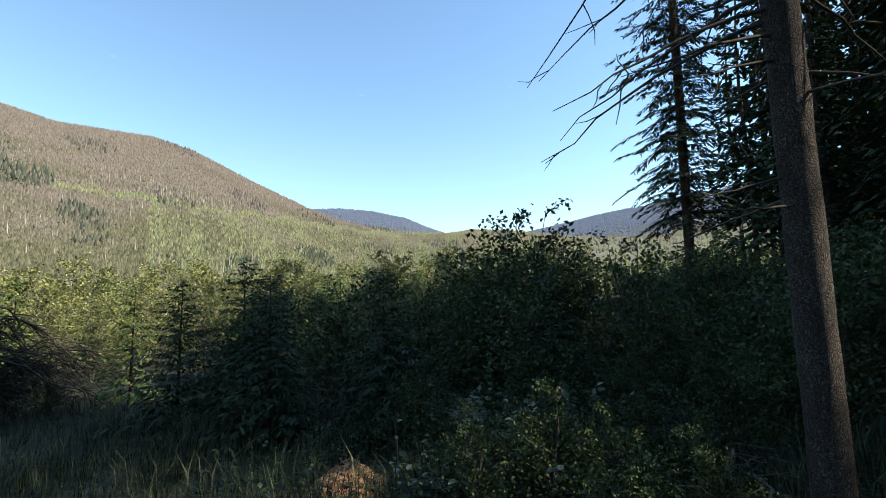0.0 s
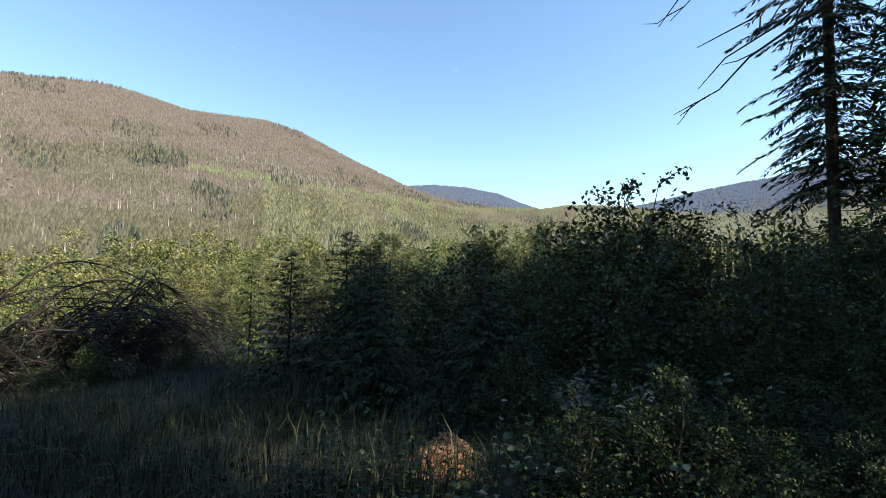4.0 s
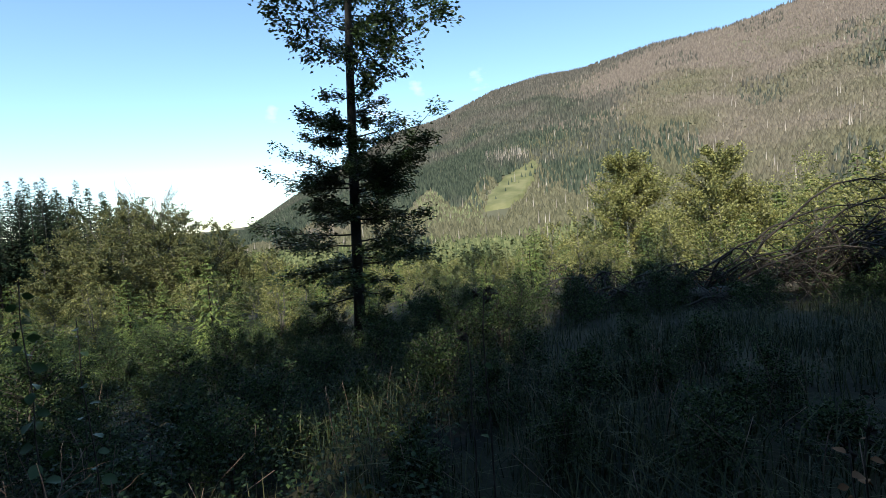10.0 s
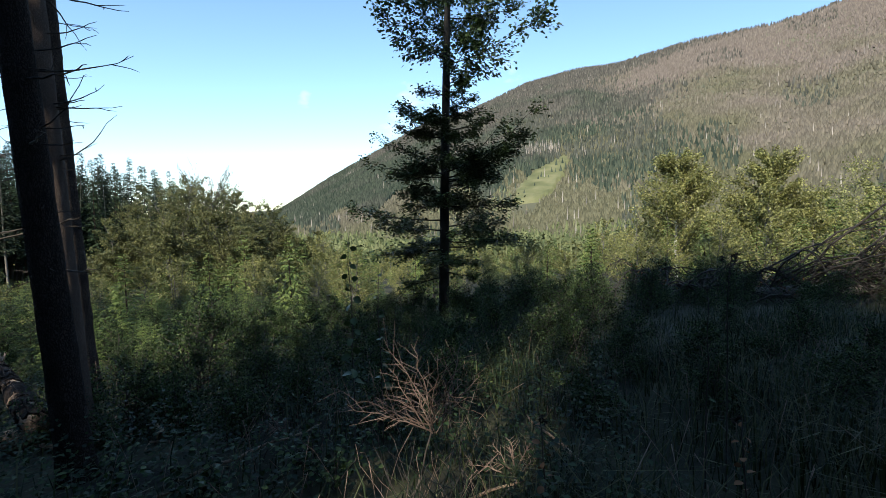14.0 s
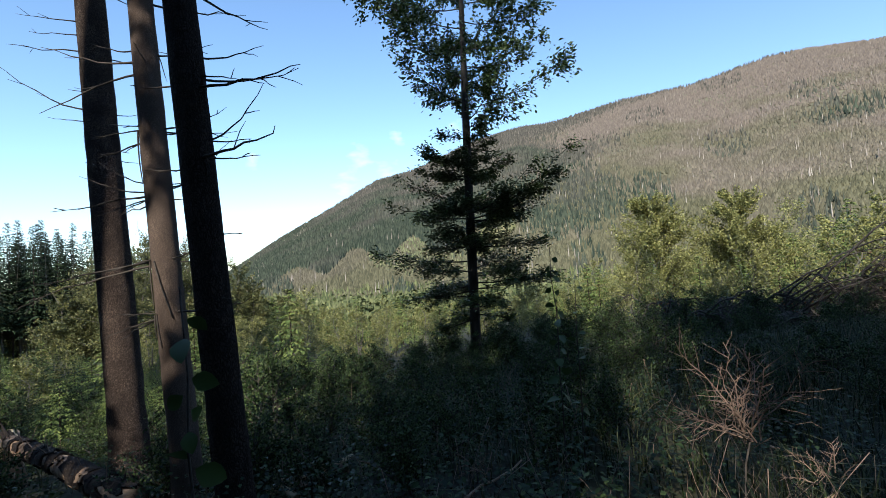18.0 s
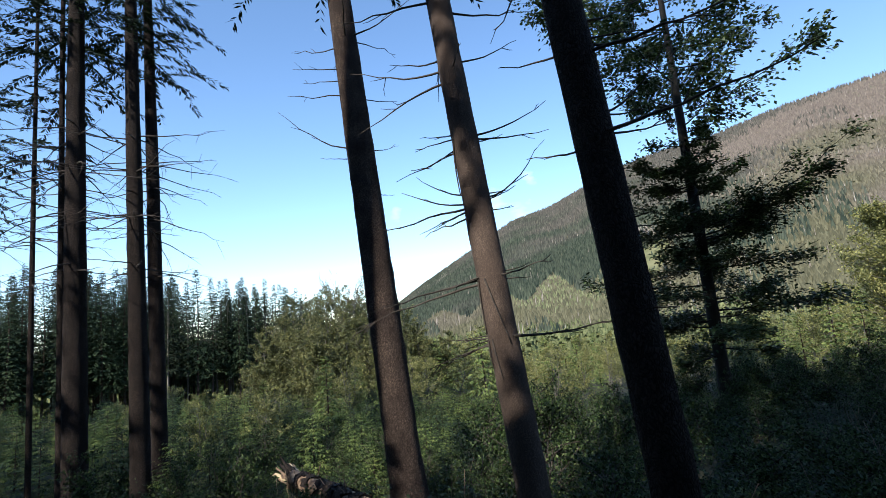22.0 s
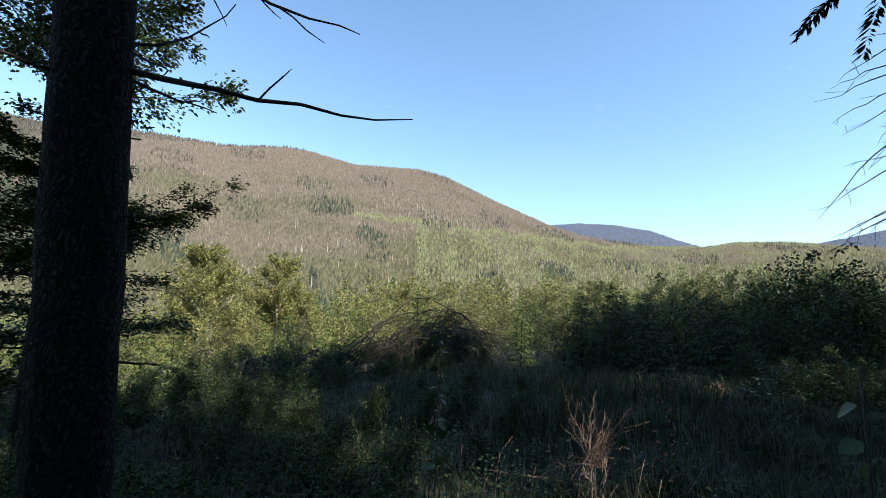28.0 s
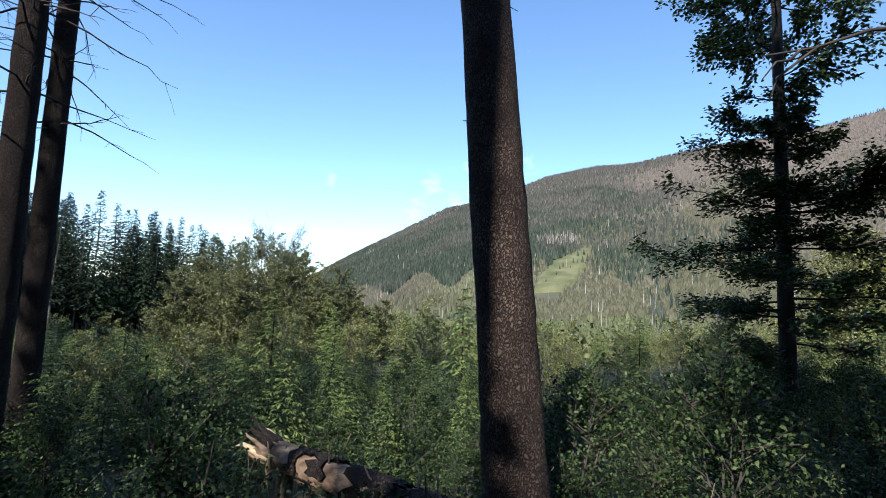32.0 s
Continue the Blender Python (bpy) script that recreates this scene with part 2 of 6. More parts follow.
# ---- mesh tools ----
class Buf:
    """Gathers vertices and four- or three-cornered faces for one mesh."""

    def __init__(self):
        self.v, self.q, self.t, self.n = [], [], [], 0

    def add(self, v, q=None, t=None):
        v = np.asarray(v, float).reshape(-1, 3)
        if q is not None and len(q):
            self.q.append(np.asarray(q, int).reshape(-1, 4) + self.n)
        if t is not None and len(t):
            self.t.append(np.asarray(t, int).reshape(-1, 3) + self.n)
        self.v.append(v)
        self.n += len(v)

    def mesh(self, name, mat, smooth=False):
        me = bpy.data.meshes.new(name)
        v = np.concatenate(self.v) if self.v else np.zeros((0, 3))
        q = np.concatenate(self.q) if self.q else np.zeros((0, 4), int)
        t = np.concatenate(self.t) if self.t else np.zeros((0, 3), int)
        me.vertices.add(len(v))
        me.vertices.foreach_set("co", v.ravel().astype(np.float32))
        me.loops.add(q.size + t.size)
        me.loops.foreach_set("vertex_index", np.concatenate([q.ravel(), t.ravel()]).astype(np.int32))
        me.polygons.add(len(q) + len(t))
        starts = np.concatenate([np.arange(len(q)) * 4, q.size + np.arange(len(t)) * 3]).astype(np.int32)
        me.polygons.foreach_set("loop_start", starts)
        if smooth:
            me.polygons.foreach_set("use_smooth", np.ones(len(q) + len(t), bool))
        me.update(calc_edges=True)
        me.validate()
        me.materials.append(mat)
        return me


def part(name, buf, mat, parent=None, label="", smooth=False):
    ob = new(name, buf.mesh(name, mat, smooth))
    ob.parent = parent
    if label:
        ob["label"] = label
    return ob


def rng(seed):
    return np.random.default_rng(seed)


def unit(v):
    return v / np.maximum(np.linalg.norm(v, axis=-1, keepdims=True), 1e-9)


def tube(buf, pts, radii, sides=6, wobble=0.0, rnd=None):
    """A tapered tube along points, closed at its end."""
    pts = np.asarray(pts, float)
    k = len(pts)
    d = np.gradient(pts, axis=0)
    d = unit(d)
    ref = np.array([0.0, 0.0, 1.0]) if abs(d[0, 2]) < 0.8 else np.array([1.0, 0.0, 0.0])
    u = unit(np.cross(np.broadcast_to(ref, d.shape), d))
    w = np.cross(d, u)
    a = np.arange(sides) * 2 * np.pi / sides
    r = np.asarray(radii, float)[:, None] * np.ones(sides)
    if wobble and rnd is not None:
        r = r * (1 + wobble * rnd.standard_normal((k, sides)))
    v = pts[:, None] + r[..., None] * (np.cos(a)[None, :, None] * u[:, None] + np.sin(a)[None, :, None] * w[:, None])
    i = np.arange(k - 1)[:, None] * sides
    j = np.arange(sides)[None]
    j2 = (j + 1) % sides
    q = np.stack([i + j, i + j2, i + sides + j2, i + sides + j], -1).reshape(-1, 4)
    v = np.concatenate([v.reshape(-1, 3), pts[-1:]])
    e = (k - 1) * sides
    t = np.stack([e + np.arange(sides), e + (np.arange(sides) + 1) % sides, np.full(sides, k * sides)], -1)
    buf.add(v, q, t)


def leaves(buf, pos, way, length, width, rnd, fold=0.25, flat=0.5):
    """Pointed folded leaves at places, growing along their ways."""
    n = len(pos)
    if not n:
        return
    way = unit(way)
    up = unit(np.array([0, 0, 1.0]) * flat + rnd.standard_normal((n, 3)) * (1 - flat))
    side = unit(np.cross(way, up))
    nrm = np.cross(side, way)
    L = np.broadcast_to(length, n)[:, None]
    W = np.broadcast_to(width, n)[:, None]
    mid = pos + way * L * 0.45 + nrm * W * fold
    v = np.stack([pos, mid + side * W * 0.5, pos + way * L, mid - side * W * 0.5], 1)
    v[:, 2] -= nrm * W * fold * 0.6
    buf.add(v.reshape(-1, 3), np.arange(n * 4).reshape(-1, 4))


def arc(a, way, length, rise, n=6, sag=0.0, rnd=None, kink=0.0):
    """Points of a limb that starts at a, goes along way and bends up or down."""
    s = np.linspace(0, 1, n)[:, None]
    way = np.asarray(way, float)
    p = np.asarray(a, float) + way * length * s
    p[:, 2] += (rise * s[:, 0] ** 1.6 - sag * np.sin(np.pi * s[:, 0])) * length
    if rnd is not None and kink:
        p[1:] += rnd.standard_normal((n - 1, 3)) * kink * length * s[1:]
    return p


def along(p, s):
    """Places at the shares s along the polyline p."""
    x = np.clip(s, 0, 1) * (len(p) - 1)
    i = np.minimum(x.astype(int), len(p) - 2)
    f = (x - i)[:, None]
    return p[i] * (1 - f) + p[i + 1] * f


# ---- the lie of the land ----
RIDGE_AZ = [-180, -110, -60, -45, -34, -28, -22, -16, -11, -4, 2, 7, 14, 21, 28, 31, 36, 44, 48, 52, 56, 60, 64, 68, 72, 77, 80, 85, 92, 110, 140, 180]
RIDGE_EL = [4, 3, 1, 0.5, 0.9, 4.6, 8.0, 11.2, 12.5, 15.1, 16.3, 16.4, 17.6, 17.6, 18.5, 18.4, 17.5, 17.4, 16.5, 14.7, 12.9, 11.1, 9.7, 8.8, 8.2, 8.0, 8.3, 8.1, 7.0, 6, 5, 4]
FAR_AZ = [-180, -40, 30, 52, 60, 63.7, 67.8, 71.7, 74.3, 76.8, 80, 86, 92.5, 95.1, 98.2, 100.9, 104, 112, 130, 180]
FAR_EL = [2, 1, 6, 10, 10.8, 11.0, 10.7, 9.9, 8.8, 7.9, 7.4, 7.6, 8.8, 9.3, 9.7, 9.9, 10.6, 11, 9, 2]
HUB = (-2.0, 1.0)


def land(x, y):
    x, y = np.asarray(x, float), np.asarray(y, float)
    gx = np.where(x > 1.5, 0.1 + 0.02 * np.minimum(x - 1.5, 40), 0.1 + 0.09 * np.maximum(x - 1.5, -13.5) + 0.03 * np.minimum(x + 12, 0) * (x < -12))
    yy = y - 1.0
    gy = np.where(yy > 0, -0.085 * yy - 0.0002 * np.minimum(yy, 120) ** 2, -0.04 * yy)
    near = np.maximum(gx + gy, -17) + 0.07 * np.sin(x * 0.9 + 1.3 * np.sin(y * 0.7)) * np.cos(y * 0.8 + 0.5)
    dx, dy = x - HUB[0], y - HUB[1]
    r = np.hypot(dx, dy)
    az = np.degrees(np.arctan2(dx, dy))
    e1 = np.tan(np.radians(np.interp(az, RIDGE_AZ, RIDGE_EL)))
    e2 = np.tan(np.radians(np.interp(az, FAR_AZ, FAR_EL)))
    R1, R2, F = 1450.0, 3900.0, 320.0
    s = np.clip((r - F) / (R1 - F), 0, 1)
    ripple = 1 + (0.05 * np.sin(az * 0.35 + 2.0) + 0.02 * np.sin(az * 0.8 + r * 0.006)) * np.sin(np.pi * s) * (1 - s)
    hill = -16 + (R1 * e1 + 16 - 6) * s ** 1.12 * ripple
    drop = np.clip((r - R1) / 900, 0, 1)
    hill = hill - drop * (R1 * e1 * 0.55 + 60)
    s2 = np.clip((r - 2300) / (R2 - 2300), 0, 1)
    hill = np.where(r > 2300, np.maximum(hill, hill * (1 - s2) + (R2 * e2 - 10) * s2), hill)
    b = np.clip((r - 150) / 170, 0, 1)
    b = b * b * (3 - 2 * b)
    return near * (1 - b) + hill * b


def ground_at(x, y):
    return float(land(x, y))


# ---- ground, hills, far forest ----
def ground_sheet():
    b = Buf()
    radii = np.concatenate([[0.0], np.geomspace(0.4, 60, 90), np.geomspace(63, 330, 40), np.linspace(345, 1500, 70), np.linspace(1540, 4500, 36)])
    na = 300
    a = np.arange(na) * 2 * np.pi / na
    R, A = np.meshgrid(radii[1:], a, indexing="ij")
    x, y = HUB[0] + R * np.sin(A), HUB[1] + R * np.cos(A)
    v = np.stack([x, y, land(x, y)], -1).reshape(-1, 3)
    i = np.arange(len(radii) - 2)[:, None] * na
    j = np.arange(na)[None]
    j2 = (j + 1) % na
    q = np.stack([i + j2, i + j, i + na + j, i + na + j2], -1).reshape(-1, 4)
    v = np.concatenate([v, [[HUB[0], HUB[1], ground_at(*HUB)]]])
    t = np.stack([np.arange(na), (np.arange(na) + 1) % na, np.full(na, len(v) - 1)], -1)
    b.add(v, q, t)
    m = material("meadow_soil", [(0.012, 0.011, 0.007), (0.026, 0.026, 0.012), (0.055, 0.05, 0.025)], 1.1, 0.95, 0.9, 9.0)
    n, l = m.node_tree.nodes, m.node_tree.links
    geo = n.new("ShaderNodeNewGeometry")
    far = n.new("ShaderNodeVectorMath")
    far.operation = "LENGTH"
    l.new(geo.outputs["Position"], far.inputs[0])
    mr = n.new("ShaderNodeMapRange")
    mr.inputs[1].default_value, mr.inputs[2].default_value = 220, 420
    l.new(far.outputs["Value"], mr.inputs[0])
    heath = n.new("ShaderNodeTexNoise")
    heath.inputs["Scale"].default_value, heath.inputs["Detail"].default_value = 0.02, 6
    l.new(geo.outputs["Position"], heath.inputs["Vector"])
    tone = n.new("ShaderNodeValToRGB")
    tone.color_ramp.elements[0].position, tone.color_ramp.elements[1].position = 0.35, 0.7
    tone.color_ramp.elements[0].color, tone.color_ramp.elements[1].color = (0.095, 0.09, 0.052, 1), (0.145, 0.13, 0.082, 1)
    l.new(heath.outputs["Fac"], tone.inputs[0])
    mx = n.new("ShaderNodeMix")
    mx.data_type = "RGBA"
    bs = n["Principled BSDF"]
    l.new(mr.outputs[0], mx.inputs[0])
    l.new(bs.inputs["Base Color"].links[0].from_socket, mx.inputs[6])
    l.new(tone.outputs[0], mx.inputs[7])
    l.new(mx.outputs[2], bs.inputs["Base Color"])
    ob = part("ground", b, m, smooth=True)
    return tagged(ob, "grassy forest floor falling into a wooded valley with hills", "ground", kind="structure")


ground = ground_sheet()


def forest_material(name, green, dry, patch, strength):
    """Crowns that differ from tree to tree, with stands of dead brown trees in patches higher up."""
    m = bpy.data.materials.new(name)
    m.use_nodes = True
    n, l = m.node_tree.nodes, m.node_tree.links
    b = n["Principled BSDF"]
    geo = n.new("ShaderNodeNewGeometry")
    nz = n.new("ShaderNodeTexNoise")
    nz.inputs["Scale"].default_value, nz.inputs["Detail"].default_value = patch, 6
    l.new(geo.outputs["Position"], nz.inputs["Vector"])
    sep = n.new("ShaderNodeSeparateXYZ")
    l.new(geo.outputs["Position"], sep.inputs[0])
    mr = n.new("ShaderNodeMapRange")
    mr.inputs[1].default_value, mr.inputs[2].default_value, mr.inputs[3].default_value, mr.inputs[4].default_value = 30, 420, -0.12, 0.34
    l.new(sep.outputs[2], mr.inputs[0])
    ad = n.new("ShaderNodeMath")
    l.new(nz.outputs["Fac"], ad.inputs[0])
    l.new(mr.outputs[0], ad.inputs[1])
    pick = n.new("ShaderNodeValToRGB")
    pick.color_ramp.elements[0].position, pick.color_ramp.elements[1].position = 0.40, 0.68
    pick.color_ramp.elements[1].color = (strength, strength, strength, 1)
    l.new(ad.outputs[0], pick.inputs[0])
    ramps = []
    for tones in (green, dry):
        r = n.new("ShaderNodeValToRGB")
        r.color_ramp.elements[0].color, r.color_ramp.elements[1].color = (*tones[0], 1), (*tones[1], 1)
        l.new(geo.outputs["Random Per Island"], r.inputs[0])
        ramps.append(r)
    mx = n.new("ShaderNodeMix")
    mx.data_type = "RGBA"
    l.new(pick.outputs[0], mx.inputs[0])
    l.new(ramps[0].outputs[0], mx.inputs[6])
    l.new(ramps[1].outputs[0], mx.inputs[7])
    l.new(mx.outputs[2], b.inputs["Base Color"])
    b.inputs["Roughness"].default_value = 0.95
    b.inputs["Specular IOR Level"].default_value = 0.1
    return m


M_HILL = forest_material("hill_forest", [(0.062, 0.060, 0.035), (0.142, 0.131, 0.077)], [(0.112, 0.091, 0.074), (0.188, 0.152, 0.122)], 0.006, 1.0)
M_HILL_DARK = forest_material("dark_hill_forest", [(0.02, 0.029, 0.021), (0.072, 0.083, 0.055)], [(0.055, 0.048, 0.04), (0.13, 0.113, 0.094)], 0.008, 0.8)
M_HILL_LIGHT = forest_material("hill_broadleaf", [(0.105, 0.118, 0.056), (0.20, 0.205, 0.105)], [(0.12, 0.12, 0.065), (0.21, 0.195, 0.115)], 0.01, 0.8)
M_SNAG = material("dead_snags", [(0.19, 0.155, 0.125), (0.33, 0.285, 0.24)], 0.05, 0.9, rand=0.8, island=True)
# blue of the haze in the air is put into these crown tones
M_FARHILL = forest_material("hazed_distant_forest", [(0.085, 0.105, 0.15), (0.105, 0.125, 0.175)], [(0.095, 0.11, 0.15), (0.115, 0.13, 0.17)], 0.003, 0.6)


MEADOW = [(0.9, 6.9), (1.2, 6.0), (0.6, 4.4), (-0.6, 2.6), (-1.9, 1.6), (-2.7, 0.3), (-5.5, 0.0), (-5.6, 1.8), (-4.4, 3.8), (-2.2, 5.5)]


def in_clearing(x, y):
    """The mown meadow on the slope across the valley, by its corners' bearing and height."""
    az = np.degrees(np.arctan2(x - HUB[0], y - HUB[1]))
    el = np.degrees(np.arctan2(land(x, y) - 1.4, np.hypot(x - HUB[0], y - HUB[1])))
    az = az + 0.18 * np.sin(y * 0.11) + 0.12 * np.sin(y * 0.31)
    odd = np.zeros(np.shape(x), bool)
    for (a1, e1), (a2, e2) in zip(MEADOW, MEADOW[1:] + MEADOW[:1]):
        cross = (e1 > el) != (e2 > el)
        odd ^= cross & (az < a1 + (el - e1) * (a2 - a1) / (e2 - e1 + 1e-9))
    return odd


def cone_trees(b, x, y, z, h, w, rnd, sides=5):
    """Slim crowns, each a cone over a wider skirt, for woods seen from far."""
    n = len(x)
    a = rnd.random(n)[:, None] * 6.3 + np.arange(sides)[None] * 2 * np.pi / sides
    jag = 0.75 + 0.5 * rnd.random((n, sides))
    base = np.stack([x[:, None] + np.cos(a) * w[:, None] * jag, y[:, None] + np.sin(a) * w[:, None] * jag, z[:, None] + h[:, None] * (0.06 + 0.16 * rnd.random((n, sides)))], -1)
    tip = np.stack([x + 0.1 * w * rnd.standard_normal(n), y + 0.1 * w * rnd.standard_normal(n), z + h], -1)[:, None]
    v = np.concatenate([base, tip], 1).reshape(-1, 3)
    o = np.arange(n)[:, None, None] * (sides + 1)
    j = np.arange(sides)
    t = o + np.stack([j, (j + 1) % sides, np.full(sides, sides)], -1)[None]
    b.add(v, None, t.reshape(-1, 3))


def hill_forest():
    rnd = rng(11)
    n = 205000
    az = np.where(rnd.random(n) < 0.93, -38 + 132 * rnd.random(n), -62 + 178 * rnd.random(n))
    u = rnd.random(n)
    r = np.sqrt(u * (1475.0 ** 2 - 300.0 ** 2) + 300.0 ** 2)
    r = np.where(rnd.random(n) < 0.3, 300 + 450 * rnd.random(n), r)
    x, y = HUB[0] + r * np.sin(np.radians(az)), HUB[1] + r * np.cos(np.radians(az))
    z = land(x, y)
    el = np.degrees(np.arctan2(z - 1.4, r))
    up = (r - 320) / 1130
    wave = 0.5 * np.sin(az * 1.7 + 1.0) + 0.4 * np.sin(r * 0.019 + az * 0.6)

    def patch(a, e, ra, re):
        return np.clip(1.45 - ((az - a) / ra) ** 2 - ((el - e) / re) ** 2 - 0.4 * wave, 0, 1)

    bare = np.sin(x * 0.013 + 2) * np.sin(y * 0.017 + x * 0.004) > 0.9
    keep = (~in_clearing(x, y) | (rnd.random(n) < 0.035)) & ~(bare & (rnd.random(n) < 0.5)) & (rnd.random(n) > 0.85 * patch(45.3, 13.9, 1.8, 0.28))
    dice = rnd.random(n)
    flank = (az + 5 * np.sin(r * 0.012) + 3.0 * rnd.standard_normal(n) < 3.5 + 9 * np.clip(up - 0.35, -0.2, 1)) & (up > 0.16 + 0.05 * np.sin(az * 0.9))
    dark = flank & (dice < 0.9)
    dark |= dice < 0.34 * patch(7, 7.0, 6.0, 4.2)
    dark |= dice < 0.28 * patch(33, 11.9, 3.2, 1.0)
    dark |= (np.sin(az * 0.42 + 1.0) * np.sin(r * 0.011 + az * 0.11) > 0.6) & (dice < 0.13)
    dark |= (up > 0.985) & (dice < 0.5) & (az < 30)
    strip = np.interp(az, [37, 42.5, 50.3, 59.3, 68.3], [11.3, 10.9, 10.0, 9.0, 7.8])
    light = (np.abs(el - strip + 0.25 * wave) < 0.32) & (az > 36) & (dice < 0.8)
    light |= (el < strip - 0.3) & (az > 44) & (dice < 0.35 + 0.3 * wave)
    light |= dice < 0.35 * patch(-10, 2.0, 7.0, 2.4)
    light &= ~dark
    snag = (dice > 1 - 0.1 * patch(40, 12.4, 1.8, 0.9)) | ((np.abs(el - np.interp(az, [43.9, 51], [12.0, 10.4])) < 0.6) & (az > 43) & (az < 52) & (dice > 0.8))
    snag |= (dice > 1 - 0.3 * patch(-2.4, 7.2, 2.6, 0.6)) | (flank & (up > 0.75) & (dice > 0.955)) | (dice > 0.994)
    snag |= (up > 0.97) & (dice > 0.96)
    stand = 0.5 + 0.5 * np.sin(x * 0.02 + 1.7 * np.sin(y * 0.011)) * np.sin(y * 0.016 + 0.8)
    h = 2.6 + 2.6 * stand + 2.6 * rnd.random(n) + 2.0 * np.clip(up, 0, 1)
    w = h * (0.22 + 0.2 * rnd.random(n))
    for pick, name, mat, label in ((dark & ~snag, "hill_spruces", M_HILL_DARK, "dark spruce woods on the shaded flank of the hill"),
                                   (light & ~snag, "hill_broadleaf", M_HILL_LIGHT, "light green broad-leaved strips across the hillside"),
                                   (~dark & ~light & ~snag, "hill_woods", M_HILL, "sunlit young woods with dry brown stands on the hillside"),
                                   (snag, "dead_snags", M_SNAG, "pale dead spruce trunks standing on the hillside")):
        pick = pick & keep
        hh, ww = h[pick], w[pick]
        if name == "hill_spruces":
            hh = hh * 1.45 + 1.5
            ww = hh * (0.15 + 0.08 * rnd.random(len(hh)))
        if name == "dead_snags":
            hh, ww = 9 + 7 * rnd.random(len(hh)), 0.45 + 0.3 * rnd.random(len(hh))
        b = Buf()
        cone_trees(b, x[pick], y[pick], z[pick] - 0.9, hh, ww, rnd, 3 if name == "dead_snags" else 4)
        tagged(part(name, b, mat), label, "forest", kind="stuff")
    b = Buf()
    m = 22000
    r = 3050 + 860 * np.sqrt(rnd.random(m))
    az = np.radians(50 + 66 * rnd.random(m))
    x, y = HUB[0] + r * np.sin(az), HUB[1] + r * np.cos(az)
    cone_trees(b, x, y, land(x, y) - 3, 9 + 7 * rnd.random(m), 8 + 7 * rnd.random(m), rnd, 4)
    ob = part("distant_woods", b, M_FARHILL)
    tagged(ob, "wooded ridges far down the valley with haze blue put into their colour", "forest", kind="stuff")


hill_forest()


# ---- kinds of trees ----
def spruce_crown(b, rnd, h, base, reach, levels, per, pieces, size, droop=0.55, slim=0.38):
    """Whorls of drooping boughs clad in flat sprays of needles."""
    for k in range(levels):
        s = (k + rnd.random() * 0.6) / levels
        z = base + (h - base) * s
        R = reach * (1 - s) ** 0.8 * (0.75 + 0.4 * rnd.random()) + 0.12
        for i in range(per):
            a = 2 * np.pi * (i + rnd.random() * 0.8) / per + k * 1.3
            L = R * (0.7 + 0.5 * rnd.random())
            zb = min(z + (rnd.random() - 0.5) * 1.1 * (h - base) / levels, h * 0.995)
            p = arc((0, 0, zb), (math.cos(a), math.sin(a), 0.12), L, -droop * (1 - 0.7 * s) * (0.6 + 0.8 * rnd.random()), 5, -0.05)
            n = max(6 if pieces > 8 else 3, int(pieces * (0.35 + 0.65 * L / reach) * (0.4 if pieces > 40 and s > 0.35 else 1)))
            t = 0.12 + 0.88 * rnd.random(n)
            pos = along(p, t)
            side = np.array([-math.sin(a), math.cos(a), 0])
            sg = np.where(rnd.random(n) < 0.5, -1.0, 1.0)[:, None]
            way = np.array([math.cos(a), math.sin(a), -0.25]) * 0.75 + side * sg * (0.5 + 0.5 * rnd.random(n))[:, None] + np.array([0, 0, -0.55]) * rnd.random(n)[:, None]
            leaves(b, pos, way, size * (0.6 + 0.7 * rnd.random(n)) * (1.1 - 0.72 * s), size * slim * (0.75 + 0.5 * rnd.random(n)) * (1.05 - 0.4 * s), rnd, 0.15, 0.75)


def trunk_buf(rnd, h, r, lean=(0, 0), sides=14, rings=26, flare=0.35, z0=-0.4, wob=0.035, bow=0.012):
    b = Buf()
    s = np.linspace(0, 1, rings) ** 1.4
    z = z0 + (h - z0) * s
    rad = r * (1 - 0.93 * s ** 1.45) + r * flare * np.exp(-np.maximum(z - 0.0, 0) * 5.0)
    sway = bow * h
    x = lean[0] * z + sway * np.sin(z * 0.35 + rnd.random() * 6) * s
    y = lean[1] * z + sway * np.sin(z * 0.31 + rnd.random() * 6) * s
    tube(b, np.stack([x, y, z], 1), rad, sides, wob, rnd)
    return b


def tree_root(name, x, y, label, category="tree", group="", turn=0.0, scale=1.0, sink=0.0):
    e = new(name)
    e.matrix_world = pose(x, y, ground_at(x, y) - sink, 0, 0, turn) @ Matrix.Diagonal((scale, scale, scale, 1))
    return tagged(e, label, category, group)


def make_spruce(seed, h, r, base, reach, levels, per, pieces, size, dead=0, droop=0.55, slim=0.38):
    rnd = rng(seed)
    b = Buf()
    spruce_crown(b, rnd, h, base, reach, levels, per, pieces, size, droop, slim)
    tb = trunk_buf(rnd, h, r, sides=8, rings=10)
    tw = Buf()
    for k in range(dead):
        z = base * (0.25 + 0.75 * rnd.random())
        a = rnd.random() * 6.28
        tube(tw, arc((0, 0, z), (math.cos(a), math.sin(a), 0.05), 0.6 + 1.5 * rnd.random(), -0.25, 4, 0, rnd, 0.02), [0.02, 0.014, 0.008, 0.003], 3)
    return tb, b, tw


